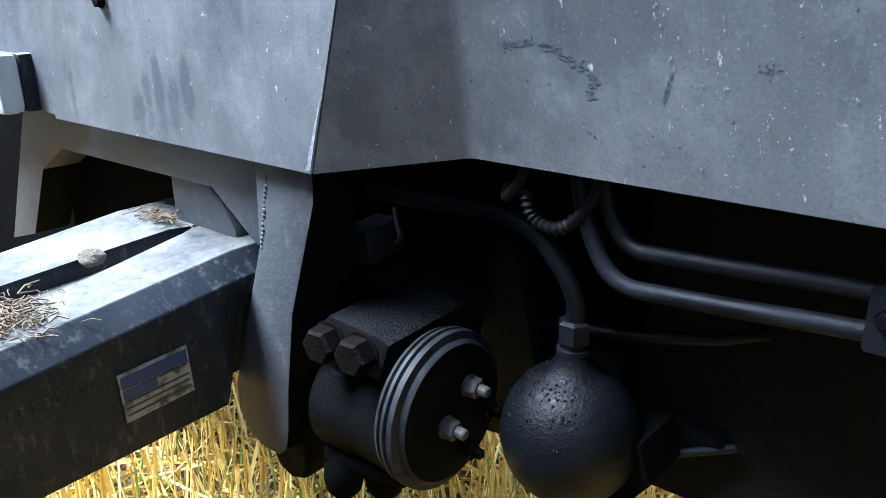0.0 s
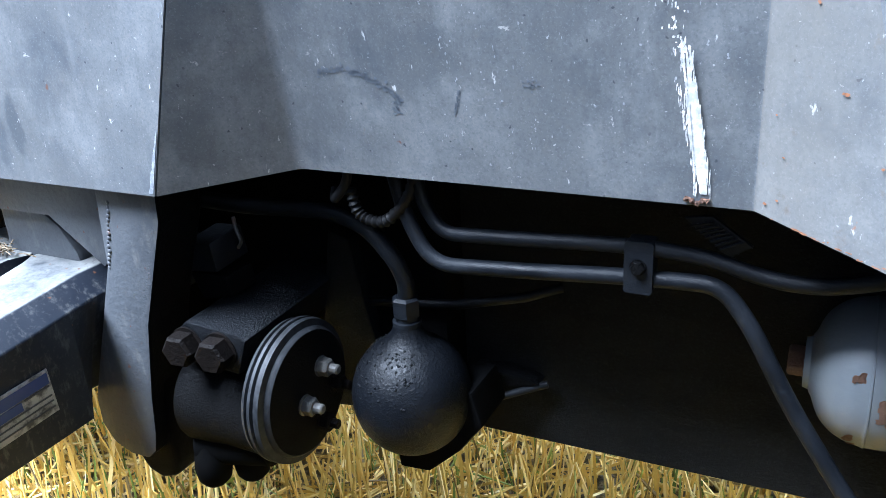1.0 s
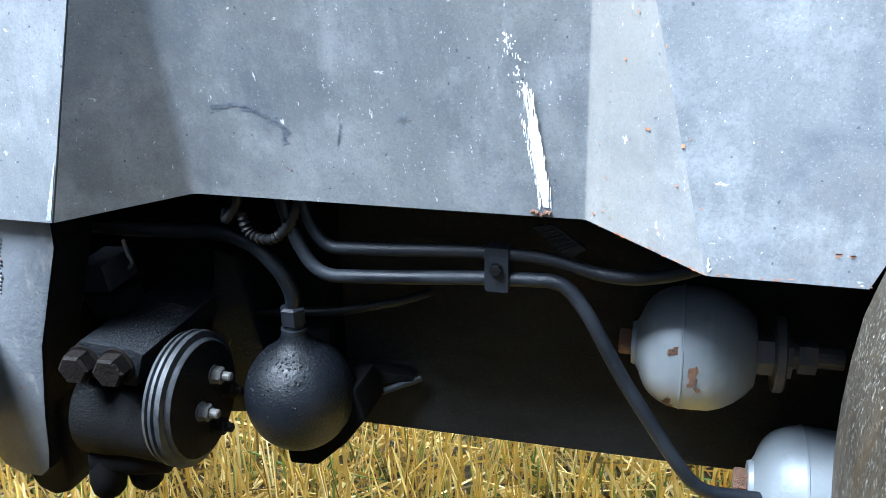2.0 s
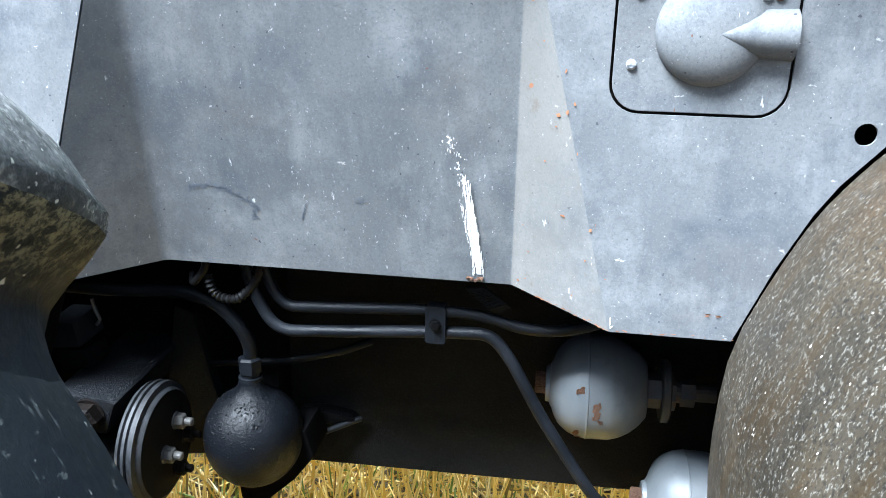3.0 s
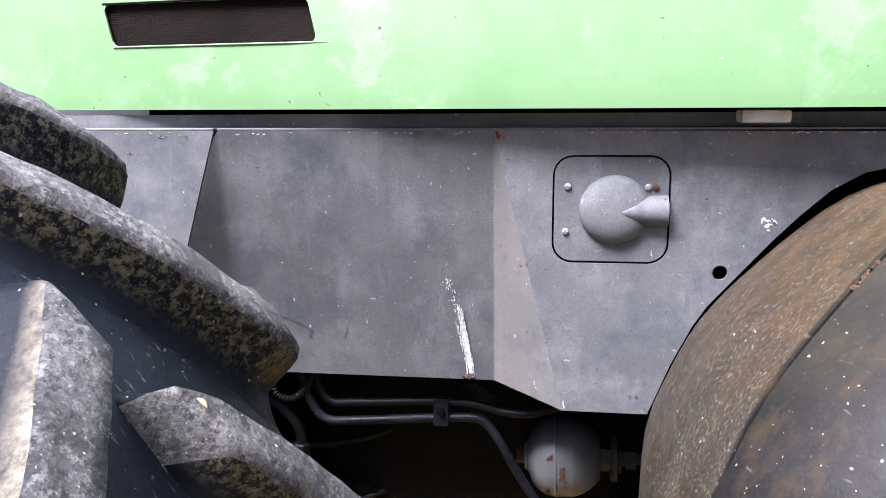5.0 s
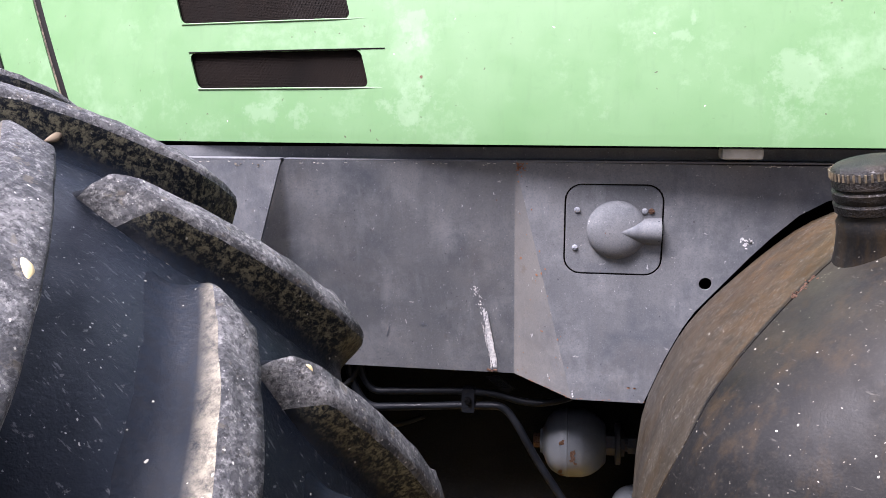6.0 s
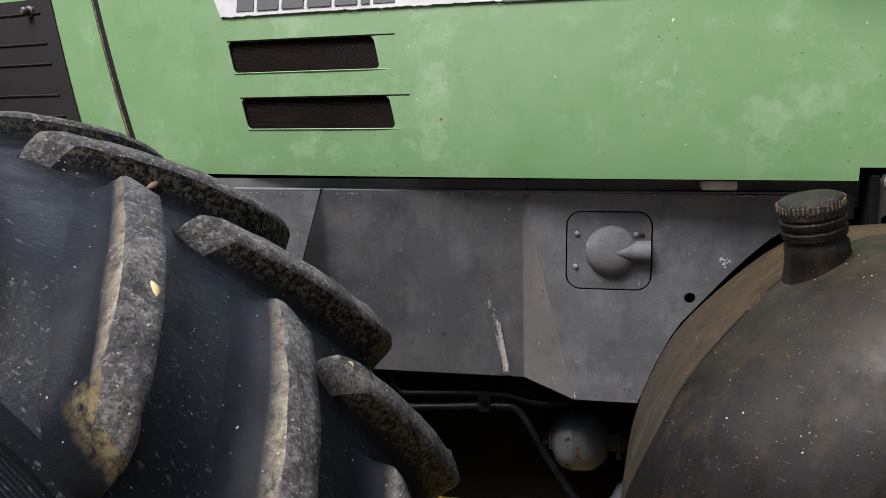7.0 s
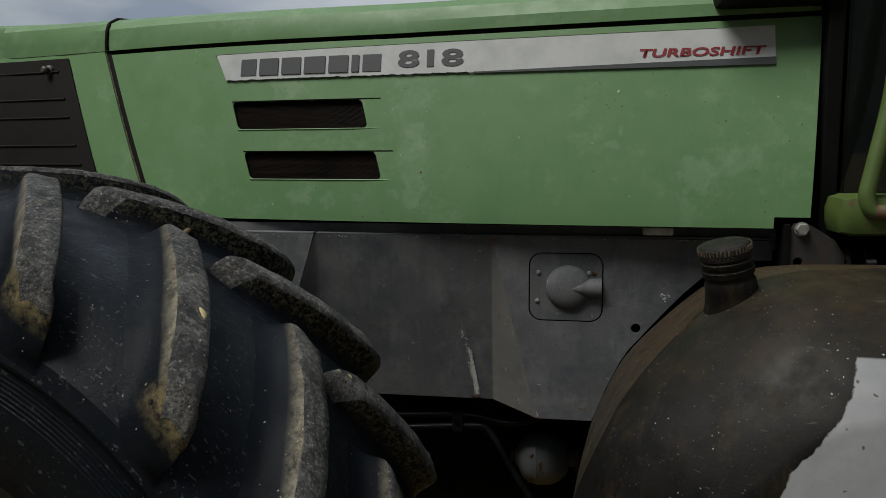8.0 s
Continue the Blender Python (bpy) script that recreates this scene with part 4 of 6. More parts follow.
# vents: recessed mesh screens with lips
for k, (u0, u1, f0, f1) in enumerate(VENTS):
    bm = bmesh.new()
    zl, zh = ZB + f0 * (crease(-0.3) - ZB), ZB + f1 * (crease(-0.3) - ZB)
    pts = [on_hood(u, z, -0.012) for u, z in ((u0 - 0.01, zl - 0.006), (u1 + 0.01, zl - 0.006), (u1 + 0.01, zh + 0.006), (u0 - 0.01, zh + 0.006))]
    bm.faces.new([bm.verts.new(p) for p in pts])
    bmesh.ops.solidify(bm, geom=bm.faces[:], thickness=0.002)
    screen = part("vent_screen", bm, "screen", hood_side, "dark perforated vent screen")
    bm = bmesh.new()
    for i in range(120):
        u = u0 + (u1 - u0) * (i + 0.5) / 120
        sweep(bm, [on_hood(u, zl - 0.002, -0.0105), on_hood(u, zh + 0.002, -0.0112)], 0.0004, 4)
    for j in range(24):
        z = zl + (zh - zl) * (j + 0.5) / 24
        sweep(bm, [on_hood(u0 - 0.004, z, -0.009), on_hood((u0 + u1) / 2, z, -0.009), on_hood(u1 + 0.004, z, -0.0108)], 0.0004, 4)
    tagged(part("vent_mesh", bm, "screen", screen), kind="stuff")
    for z, s in ((zl, -1),):
        bm = bmesh.new()
        path = [on_hood(u0 + (u1 + 0.055 - u0) * i / 8, z + s * 0.001, 0.0005 - 0.003 * max(0, i - 6) / 2) for i in range(9)]
        sweep(bm, path, 0.0018, 8)
        part("vent_lip", bm, "green", hood_side, smooth=60)

    for uc, zc, du, dz in ((u0, zl, 1, 1), (u1, zl, -1, 1), (u0, zh, 1, -1), (u1, zh, -1, -1)):
        # rounded corners of the opening
        bm = bmesh.new()
        r = 0.013
        pts = [(uc - du * 0.002, zc - dz * 0.002)] + [(uc + du * r * (1 - math.sin(radians(a))), zc + dz * r * (1 - math.cos(radians(a)))) for a in range(0, 91, 15)]
        bm.faces.new([bm.verts.new(on_hood(u, z, -0.0006)) for u, z in pts])
        bmesh.ops.recalc_face_normals(bm, faces=bm.faces)
        bmesh.ops.solidify(bm, geom=bm.faces[:], thickness=0.002)
        part("vent_corner", bm, "green", hood_side)
    # shadow line over the vent, drawn as a thin black strip with a tail
    bm = bmesh.new()
    sweep(bm, [on_hood(u0 + (u1 + 0.045 - u0) * i / 8, zh + 0.001, 0.0) for i in range(9)], 0.0014, 6)
    part("vent_edge", bm, "rubber_and_shade", hood_side)


def decal(name, pts, out, material, parent, label="", thick=0.0012):
    """A thin print on the hood side from corner points (x, z), cut into strips along it."""
    bm = bmesh.new()
    (a, b, c, d) = pts
    n = max(1, round((b[0] - a[0]) / 0.06))
    lv = [bm.verts.new(on_side(a[0] + (b[0] - a[0]) * i / n, a[1] + (b[1] - a[1]) * i / n, out)) for i in range(n + 1)]
    tv = [bm.verts.new(on_side(d[0] + (c[0] - d[0]) * i / n, d[1] + (c[1] - d[1]) * i / n, out)) for i in range(n + 1)]
    for i in range(n):
        bm.faces.new((lv[i], lv[i + 1], tv[i + 1], tv[i]))
    bmesh.ops.recalc_face_normals(bm, faces=bm.faces)
    bmesh.ops.solidify(bm, geom=bm.faces[:], thickness=thick)
    return part(name, bm, material, parent, label)


def strip_z(x, f):
    """Height within the decal strip: 0 at its foot, 1 at its top."""
    lo = 1.729 + (x + 0.6) * 0.0035
    hi = 1.802 + (x + 0.6) * 0.0135
    return lo + (hi - lo) * f


strip = decal("decal_strip", [(-0.590, strip_z(-0.59, 0)), (0.795, strip_z(0.795, 0)), (0.795, strip_z(0.795, 1)), (-0.628, strip_z(-0.628, 1))], 0.003, "silver", hood_side, "silver decal strip, peeling at its lower edge")
decal("dark_band", [(0.10, strip_z(0.10, -0.03)), (0.795, strip_z(0.795, -0.03)), (0.795, strip_z(0.795, 0.17)), (0.10, strip_z(0.1, 0.01))], 0.0048, "ink", strip)
decal("decal_edge", [(-0.632, strip_z(-0.632, 1.0)), (0.795, strip_z(0.795, 1.0)), (0.795, strip_z(0.795, 1.05)), (-0.634, strip_z(-0.634, 1.05))], 0.0040, "green", strip)


def glyph_bar(x0, x1, z0, z1, material, lean=0.0):
    decal("print_bar", [(x0, z0), (x1, z0), (x1 + lean, z1), (x0 + lean, z1)], 0.0046, material, strip)


# torn lower edge of the strip
bm = bmesh.new()
rnd = random.Random(21)
path = []
for i in range(90):
    x = -0.588 + 0.69 * i / 89
    path.append(on_side(x, strip_z(x, 0.0) + 0.0022 * noise.noise((i * 0.35, 0, 0)) + rnd.gauss(0, 0.0005), 0.004))
sweep(bm, path, 0.0013, 5)
part("torn_edge", bm, "ink", strip)
# the lettering is shown as plain bars of its size
x = -0.546
for w in (0.046, 0.056, 0.056, 0.060, 0.054, 0.020, 0.050):
    glyph_bar(x, x + w, 1.741, 1.785, "ink")
    x += w + 0.0098


def lettering(text, x0, x1, z0, z1, material, lean=0.0, bold=0.0):
    """Raised print on the hood side, fitted between two ends."""
    font = bpy.data.curves.new("print", "FONT")
    font.body, font.offset, font.resolution_u = text, bold, 4
    holder = bpy.data.objects.new("print", font)
    scene.collection.objects.link(holder)
    mesh = bpy.data.meshes.new_from_object(holder.evaluated_get(bpy.context.evaluated_depsgraph_get()))
    bpy.data.objects.remove(holder)
    xs, zs = [v.co.x for v in mesh.vertices], [v.co.y for v in mesh.vertices]
    a, b, c, d = min(xs), max(xs), min(zs), max(zs)
    bm = bmesh.new()
    bm.from_mesh(mesh)
    bpy.data.meshes.remove(mesh)
    for v in bm.verts:
        f = (v.co.y - c) / (d - c)
        v.co = on_side(x0 + (x1 - x0) * (v.co.x - a) / (b - a) + lean * f, z0 + (z1 - z0) * f, 0.0046)
    bmesh.ops.recalc_face_normals(bm, faces=bm.faces)
    return part("print", bm, material, strip)


lettering("818", -0.100, 0.070, 1.748, 1.792, "ink", bold=0.03)
lettering("TURBOSHIFT", 0.489, 0.770, 1.7545, 1.775, "red", 0.006, bold=0.025)

# nose grille with ribs and latch
G0, G1 = -1.53, -0.978
bm = bmesh.new()
us = [G0, -1.5, -1.35, -1.2, -1.1, -1.0, G1]
grid = [[bm.verts.new(on_hood(u, ZB + v * (crease(u) - ZB), 0.006)) for v in (0.04, 0.2, 0.4, 0.6, 0.8, 0.985)] for u in us]
for p, q in zip(grid, grid[1:]):
    for i in range(5):
        bm.faces.new((p[i], q[i], q[i + 1], p[i + 1]))
bmesh.ops.recalc_face_normals(bm, faces=bm.faces)
bmesh.ops.solidify(bm, geom=bm.faces[:], thickness=0.003)
grille = part("side_grille", bm, "grille", hood_nose, "black ribbed plastic side grille", smooth=40)
for v in (0.12, 0.30, 0.42, 0.60, 0.72, 0.90):
    bm = bmesh.new()
    path = [on_hood(G0 + (G1 - 0.05 - G0) * i / 10, ZB + v * (crease(-1.2) - ZB), 0.008) for i in range(11)]
    sweep(bm, path, 0.0026, 6)
    part("grille_rib", bm, "grille", grille, smooth=60)
bm = bmesh.new()
p = on_side(-1.255, 1.79, 0.0)
lathe(bm, [(0, 0.016), (0.012, 0.016), (0.016, 0.011), (0.03, 0.011), (0.034, 0.007)], along(p, (-0.25, -1, 0)), 16)
part("latch_knob", bm, "bolt", grille, "worn metal latch knob", smooth=40)

# black rear edge of the hood and the cab front behind it
bm = bmesh.new()
box(bm, (0.895, -0.06, 1.30), (0.93, 0.9, 2.3))
cab = part("cab_front", bm, "black", tractor, "black cab front frame", bevel=0.004)
bm = bmesh.new()
box(bm, (0.66, -0.085, 1.862), (0.92, 0.86, 1.98))
part("cowl", bm, "black", tractor, "matt black cowl at the rear of the hood", bevel=0.02, smooth=40)
bm = bmesh.new()
box(bm, (0.94, -0.05, 1.44), (0.945, 0.85, 2.25))
box(bm, (0.945, -0.055, 1.44), (1.5, -0.05, 2.25))
part("cab_glass", bm, "glass", cab, "tinted cab window glass")
bm = bmesh.new()
box(bm, (0.93, 0.8, 1.2), (2.2, 0.84, 2.3))
box(bm, (1.6, -0.1, 1.2), (2.2, 0.84, 2.3))
part("cab_rear_wall", bm, "black", cab)
bm = bmesh.new()
box(bm, (0.905, -0.17, 1.352), (1.5, 0.3, 1.440))
part("cab_sill", bm, "cab_green", tractor, "green painted cab sill with rounded lower edge", bevel=0.03, smooth=40)
bm = bmesh.new()
sweep(bm, rounded([(1.03, -0.13, 1.95), (1.00, -0.15, 1.64), (0.955, -0.17, 1.44), (0.965, -0.17, 1.405), (1.05, -0.17, 1.405), (1.4, -0.17, 1.41)], 0.05), 0.017, 12)
part("grab_rail", bm, "worn_rail", tractor, "bent green tubular grab rail, chipped to rust", smooth=50)
bm = bmesh.new()
slab(bm, [(0.826, 1.262), (0.945, 1.262), (0.945, 1.30), (0.925, 1.335), (0.873, 1.368), (0.86, 1.374), (0.835, 1.374), (0.828, 1.36)], [ring_of(0.846, 1.286, 0.010)], lambda u, v, d: (u, -0.09 + d, v), 0.008)
mount = part("mount_plate", bm, "dull_steel", tractor, "dusty grey mounting plate beside the fuel tank", bevel=0.0015)
bm = bmesh.new()
box(bm, (0.813, -0.10, 1.25), (0.826, -0.02, 1.372))
part("mount_web", bm, "black", mount, bevel=0.002)
hex_bolt("bolt", (0.851, -0.09, 1.361), (0, -1, 0), 0.026, 0.014, mount, "zinc")
bm = bmesh.new()
m = along((0.945, -0.035, 1.273), (1, 0.06, 0))
lathe(bm, [(0.012, 0.038), (0.016, 0.044), (0.040, 0.046), (0.048, 0.040), (0.2, 0.036)], m, 28)
rubber_mount = part("rubber_mount", bm, "rubber_and_shade", mount, "black rubber mount between steel flanges", smooth=40)
for a, b in ((0.0, 0.014), (0.048, 0.052)):
    bm = bmesh.new()
    lathe(bm, [(a, 0.046), (a + 0.002, 0.051), (b - 0.002, 0.052), (b, 0.049)], m, 36)
    part("flange", bm, "dull_steel", rubber_mount, smooth=40)
for x in (0.985, 1.03):
    bm = bmesh.new()
    lathe(bm, [(0, 0.008), (0.02, 0.008)], along((x, -0.1, 1.29), (1, 0, 0)), 8)
    part("fitting", bm, "zinc", mount, smooth=30)

# front wheel
WX, WY, WZ, WR = -0.619, -0.822, 0.738, 0.777
HALF = [(0.0, 0.732), (0.08, 0.729), (0.16, 0.717), (0.21, 0.701), (0.25, 0.675), (0.284, 0.636), (0.290, 0.610), (0.284, 0.602), (0.276, 0.597), (0.281, 0.55), (0.275, 0.48), (0.25, 0.43), (0.215, 0.395), (0.19, 0.38)]
# the shoulder towards the tractor is a little fuller
INNER = [(h, r + 0.009 * max(0.0, 1 - abs(h - 0.265) / 0.06) * (r > 0.6)) for h, r in HALF]
CARCASS = [(-h, r) for h, r in HALF[::-1]] + INNER[1:]
AXIS = along((0, 0, 0), (0, 1, 0))
bm = bmesh.new()
lathe(bm, CARCASS, AXIS, 96, cap=False)
tyre = part("front_tyre", bm, "rubber", tractor, "large dusty black farm tyre with deep chevron lugs", smooth=27)
tyre.location = (WX, WY, WZ)
tyre.rotation_euler = (0, 0, -0.029)


def carcass_r(y, side):
    return interp(abs(y), INNER[:7] if side > 0 else HALF[:7])


def lug_mesh(side):
    """A tread bar with a sloped nose at the middle of the tyre, which runs out over the shoulder; side: +1 towards the tractor."""
    bm = bmesh.new()
    rows = []
    y0, per_metre, bend = (0.014, radians(97), 0.195) if side > 0 else (-0.004, radians(61), 0.4)
    ys = [y0 + 0.005, y0 + 0.011, y0 + 0.018, y0 + 0.025, y0 + 0.034] if side > 0 else [y0 - 0.014, y0 - 0.006, y0 + 0.002, y0 + 0.010, y0 + 0.022]
    rise = [0.10, 0.56, 0.90, 0.98, 1.0] if side > 0 else [0.06, 0.48, 0.86, 0.97, 1.0]
    n, wider = 18, 0.015
    ys += [ys[-1] + (0.258 + wider - ys[-1]) * i / n for i in range(1, n + 1)]
    rise += [1.0] * n
    shoulder = [(0.265 + wider, 0.720, 0.640, 0.97), (0.271 + wider, 0.696, 0.628, 0.86), (0.2735 + wider, 0.666, 0.615, 0.62)]
    if side > 0:
        lean = ((-2.7, 0.08), (-2.1, 0.125), (-1.65, 0.20), (-1.36, 0.32), (-1.16, 0.52), (-1.0, 0.74), (-0.86, 0.89), (-0.62, 1.0), (-0.3, 1.0), (0.3, 1.0), (0.82, 1.0), (0.97, 0.90), (1.15, 0.5), (1.5, 0.15), (2.1, 0.0))
    else:
        lean = ((-1.6, 0.0), (-1.3, 0.08), (-1.12, 0.35), (-1.04, 0.70), (-0.98, 0.88), (-0.82, 1.0), (-0.3, 1.0), (0.3, 1.0), (0.72, 1.0), (0.90, 0.93), (1.16, 0.66), (1.40, 0.42), (1.70, 0.26), (2.1, 0.17), (2.6, 0.12), (3.1, 0.07))
    for i in range(len(ys) + len(shoulder)):
        if i < len(ys):
            y, up, wid = ys[i], rise[i], 0.0335
            top = WR - 0.002 - 0.046 * (max(y, 0.0) / (0.266 + wider)) ** (4.6 if side > 0 else 3.2)
            base = carcass_r(y, side) - 0.006
            wid *= 0.82 + 0.18 * up
        else:
            y, top, base, k = shoulder[i - len(ys)]
            up, wid = 1.0, 0.0335 * k
        ang = -per_metre * (min(y, bend) - y0) - radians(32) * max(0.0, y - bend)
        if side < 0 and i >= len(ys):
            ang -= radians(0.8) * (i - len(ys) + 1)
        ring = []
        for w, f in lean:
            f *= up
            if side < 0 and w > 0.9:
                w = 0.9 + (w - 0.9) * interp(y, [(0.19, 1.0), (0.27, 0.42)])
            r = base + (top - base) * f
            a = ang + w * wid / WR
            j = 0.0024 * noise.noise(Vector((y * 26 + w * 0.8, a * 22, side * 3.0))) + 0.0016 * noise.noise(Vector((y * 80 + w * 2, a * 66, side * 5.0)))
            j *= min(1.0, f * 2)
            ring.append(bm.verts.new(((r + j) * math.cos(a), side * y + 0.4 * j, (r + j) * math.sin(a))))
        rows.append(ring)
    tops = [k for k in range(len(lean) - 1) if lean[k][1] >= 0.86 and lean[k + 1][1] >= 0.85]
    for i, (p, q) in enumerate(zip(rows, rows[1:])):
        for k in range(len(p) - 1):
            f = bm.faces.new((p[k], p[k + 1], q[k + 1], q[k]))
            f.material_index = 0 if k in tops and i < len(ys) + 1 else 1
        bm.faces.new((p[-1], p[0], q[0], q[-1]))
    bm.faces.new(rows[0])
    f = bm.faces.new(rows[-1][::-1])
    f.material_index = 1
    return bm


LUGS = 19
for side, phase in ((1, 55.3), (-1, 61.5)):
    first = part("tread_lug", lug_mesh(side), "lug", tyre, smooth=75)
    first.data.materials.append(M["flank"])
    for k in range(LUGS):
        ob = first if k == 0 else new("tread_lug", first.data)
        ob.parent = tyre
        ob.rotation_euler = (0, -radians(phase + k * 360.0 / LUGS), 0)
# fine ribs round the outer side wall
for r0 in (0.552, 0.558, 0.564, 0.570, 0.576, 0.582, 0.588, 0.594):
    bm = bmesh.new()
    h = interp(r0, [(0.55, 0.281), (0.597, 0.276)])
    lathe(bm, [(-h + 0.003, r0 - 0.0022), (-h - 0.0018, r0), (-h + 0.003, r0 + 0.0022)], AXIS, 96, cap=False)
    part("wall_rib", bm, "rubber", tyre, smooth=60)
bm = bmesh.new()
lathe(bm, [(-0.19, 0.395), (-0.20, 0.39), (-0.19, 0.365), (-0.12, 0.345), (-0.10, 0.20), (-0.10, 0.09), (-0.06, 0.085), (-0.06, 0.02)], AXIS, 64, cap=False)
lathe(bm, [(0.19, 0.395), (0.20, 0.39), (0.19, 0.365), (0.0, 0.34), (-0.12, 0.345)], AXIS, 64, cap=False)
rim = part("wheel_rim", bm, "bracket", tractor, "grey painted steel wheel rim", smooth=40)
rim.location = (WX, WY, WZ)

# front axle beam with its slotted top, bridge bracket and pivot
def beam_ring(y, slot):
    """Section of the beam at y, which falls towards the wheel; slot: half the width of the groove on its top."""
    d = 0.10 * min(0.0, y)
    z0, z1 = 0.566 + d * 0.2, 0.744 + d
    mid = -0.75
    # the lower rear edge runs in behind the bracket leg
    foot = interp(y, [(-0.045, -0.604), (-0.010, -0.648), (0.0, -0.665)])
    return [(foot, z0), (-0.604, z1 - 0.026), (-0.632, z1), (mid + slot, z1), (mid + slot, z1 - 0.024 if slot else z1), (mid - slot, z1 - 0.024 if slot else z1), (mid - slot, z1), (-0.895, z1), (-0.918, z1 - 0.018), (-0.918, z0)]


bm = bmesh.new()
rows = []
for y, slot in ((0.20, 0.004), (0.02, 0.004), (0.0, 0.014), (-0.010, 0.015), (-0.045, 0.020), (-0.12, 0.030), (-0.30, 0.05), (-0.44, 0.05)):
    rows.append([bm.verts.new((x, y, z)) for x, z in beam_ring(y, slot)])
for p, q in zip(rows, rows[1:]):
    for i in range(len(p)):
        bm.faces.new((p[i], p[(i + 1) % len(p)], q[(i + 1) % len(p)], q[i]))
bm.faces.new(rows[0])
bm.faces.new(rows[-1][::-1])
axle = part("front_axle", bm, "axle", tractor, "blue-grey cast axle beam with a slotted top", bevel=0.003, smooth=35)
bm = bmesh.new()
lathe(bm, [(0, 0.15), (0.06, 0.15), (0.08, 0.11), (0.2, 0.10)], along((WX, -0.48, WZ), (0, -1, 0)), 28)
part("hub", bm, "axle", axle, smooth=40)
bm = bmesh.new()
# curved cast web that rises behind the groove
slab(bm, [(-0.66, 0.735), (-0.665, 0.755), (-0.69, 0.79), (-0.73, 0.815), (-0.80, 0.825), (-0.80, 0.735)], [], lambda u, v, d: (u, 0.03 + d, v), 0.05)
part("cast_web", bm, "bracket", axle, bevel=0.008, smooth=40)
# type plate and cast marks on the rear face of the beam
X0 = -0.603
bm = bmesh.new()
box(bm, (X0, -0.174, 0.604), (X0 + 0.002, -0.090, 0.662))
plate = part("type_plate", bm, "plate", axle, "scratched white and blue type plate", bevel=0.0006)
plate.matrix_basis = Matrix.Translation((0, -0.13, 0.63)) @ Matrix.Rotation(radians(3), 4, "X") @ Matrix.Translation((0, 0.13, -0.63))
for z0, z1, y0, y1, mt in ((0.644, 0.658, -0.171, -0.093, "blue"), (0.631, 0.642, -0.171, -0.132, "blue"), (0.640, 0.642, -0.128, -0.094, "ink"), (0.6275, 0.629, -0.171, -0.094, "ink"), (0.620, 0.6215, -0.171, -0.094, "ink"), (0.612, 0.6135, -0.171, -0.094, "ink")):
    bm = bmesh.new()
    box(bm, (X0 + 0.0022, y0, z0), (X0 + 0.0034, y1, z1))
    part("print_bar", bm, mt, plate)
for k in range(8):
    bm = bmesh.new()
    box(bm, (X0 - 0.002, -0.285 + k * 0.0118, 0.656), (X0 + 0.0004, -0.279 + k * 0.0118, 0.665))
    part("cast_mark", bm, "axle", axle, bevel=0.001)

bm = bmesh.new()
bridge = [(-0.578, 0.885), (-0.584, 0.77), (-0.602, 0.75), (-0.686, 0.809), (-1.077, 0.805), (-1.091, 0.797), (-1.156, 0.761), (-1.235, 0.637), (-1.331, 0.61), (-1.17, 0.885), (-1.069, 0.885)]
slab(bm, bridge, [], lambda u, v, d: (u, 0.018 + d, v), 0.06)
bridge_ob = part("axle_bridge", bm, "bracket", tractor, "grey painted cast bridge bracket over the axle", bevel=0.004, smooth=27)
bm = bmesh.new()
leg = [(-0.471, 0.875), (-0.474, 0.828), (-0.524, 0.69), (-0.544, 0.586), (-0.551, 0.529), (-0.558, 0.499), (-0.574, 0.484), (-0.606, 0.483), (-0.634, 0.494), (-0.651, 0.521), (-0.651, 0.56), (-0.63, 0.616), (-0.574, 0.762), (-0.567, 0.875)]
slab(bm, leg, [], lambda u, v, d: (u, -0.002 + d, v), 0.072)
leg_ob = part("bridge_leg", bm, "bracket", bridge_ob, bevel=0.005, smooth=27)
leg_ob.data.materials.append(M["oil_and_shade"])
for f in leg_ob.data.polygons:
    # the inner faces' shade is put in as a black oily material
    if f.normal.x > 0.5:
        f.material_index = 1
bridge_ob.data.materials.append(M["oil_and_shade"])
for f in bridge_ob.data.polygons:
    # shaded inner faces of the bridge are coloured black as well
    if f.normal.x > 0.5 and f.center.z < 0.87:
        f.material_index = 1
bm = bmesh.new()
slab(bm, [(-0.54, 0.60), (-0.545, 0.47), (-0.555, 0.445), (-0.58, 0.437), (-0.605, 0.445), (-0.622, 0.475), (-0.622, 0.60)], [], lambda u, v, d: (u, 0.018 + d, v), 0.05)
part("leg_foot", bm, "oil_and_shade", bridge_ob, bevel=0.014, smooth=50)
rnd = random.Random(4)
bm = bmesh.new()
for i in range(16):
    f = i / 15
    c = Vector((-0.549 - 0.020 * f + rnd.gauss(0, 0.001), 0.0005, 0.846 - 0.085 * f))
    bmesh.ops.create_icosphere(bm, subdivisions=2, radius=rnd.uniform(0.0032, 0.0046), matrix=Matrix.Translation(c))
tagged(part("weld_bead", bm, "bracket", bridge_ob, smooth=60), kind="stuff")


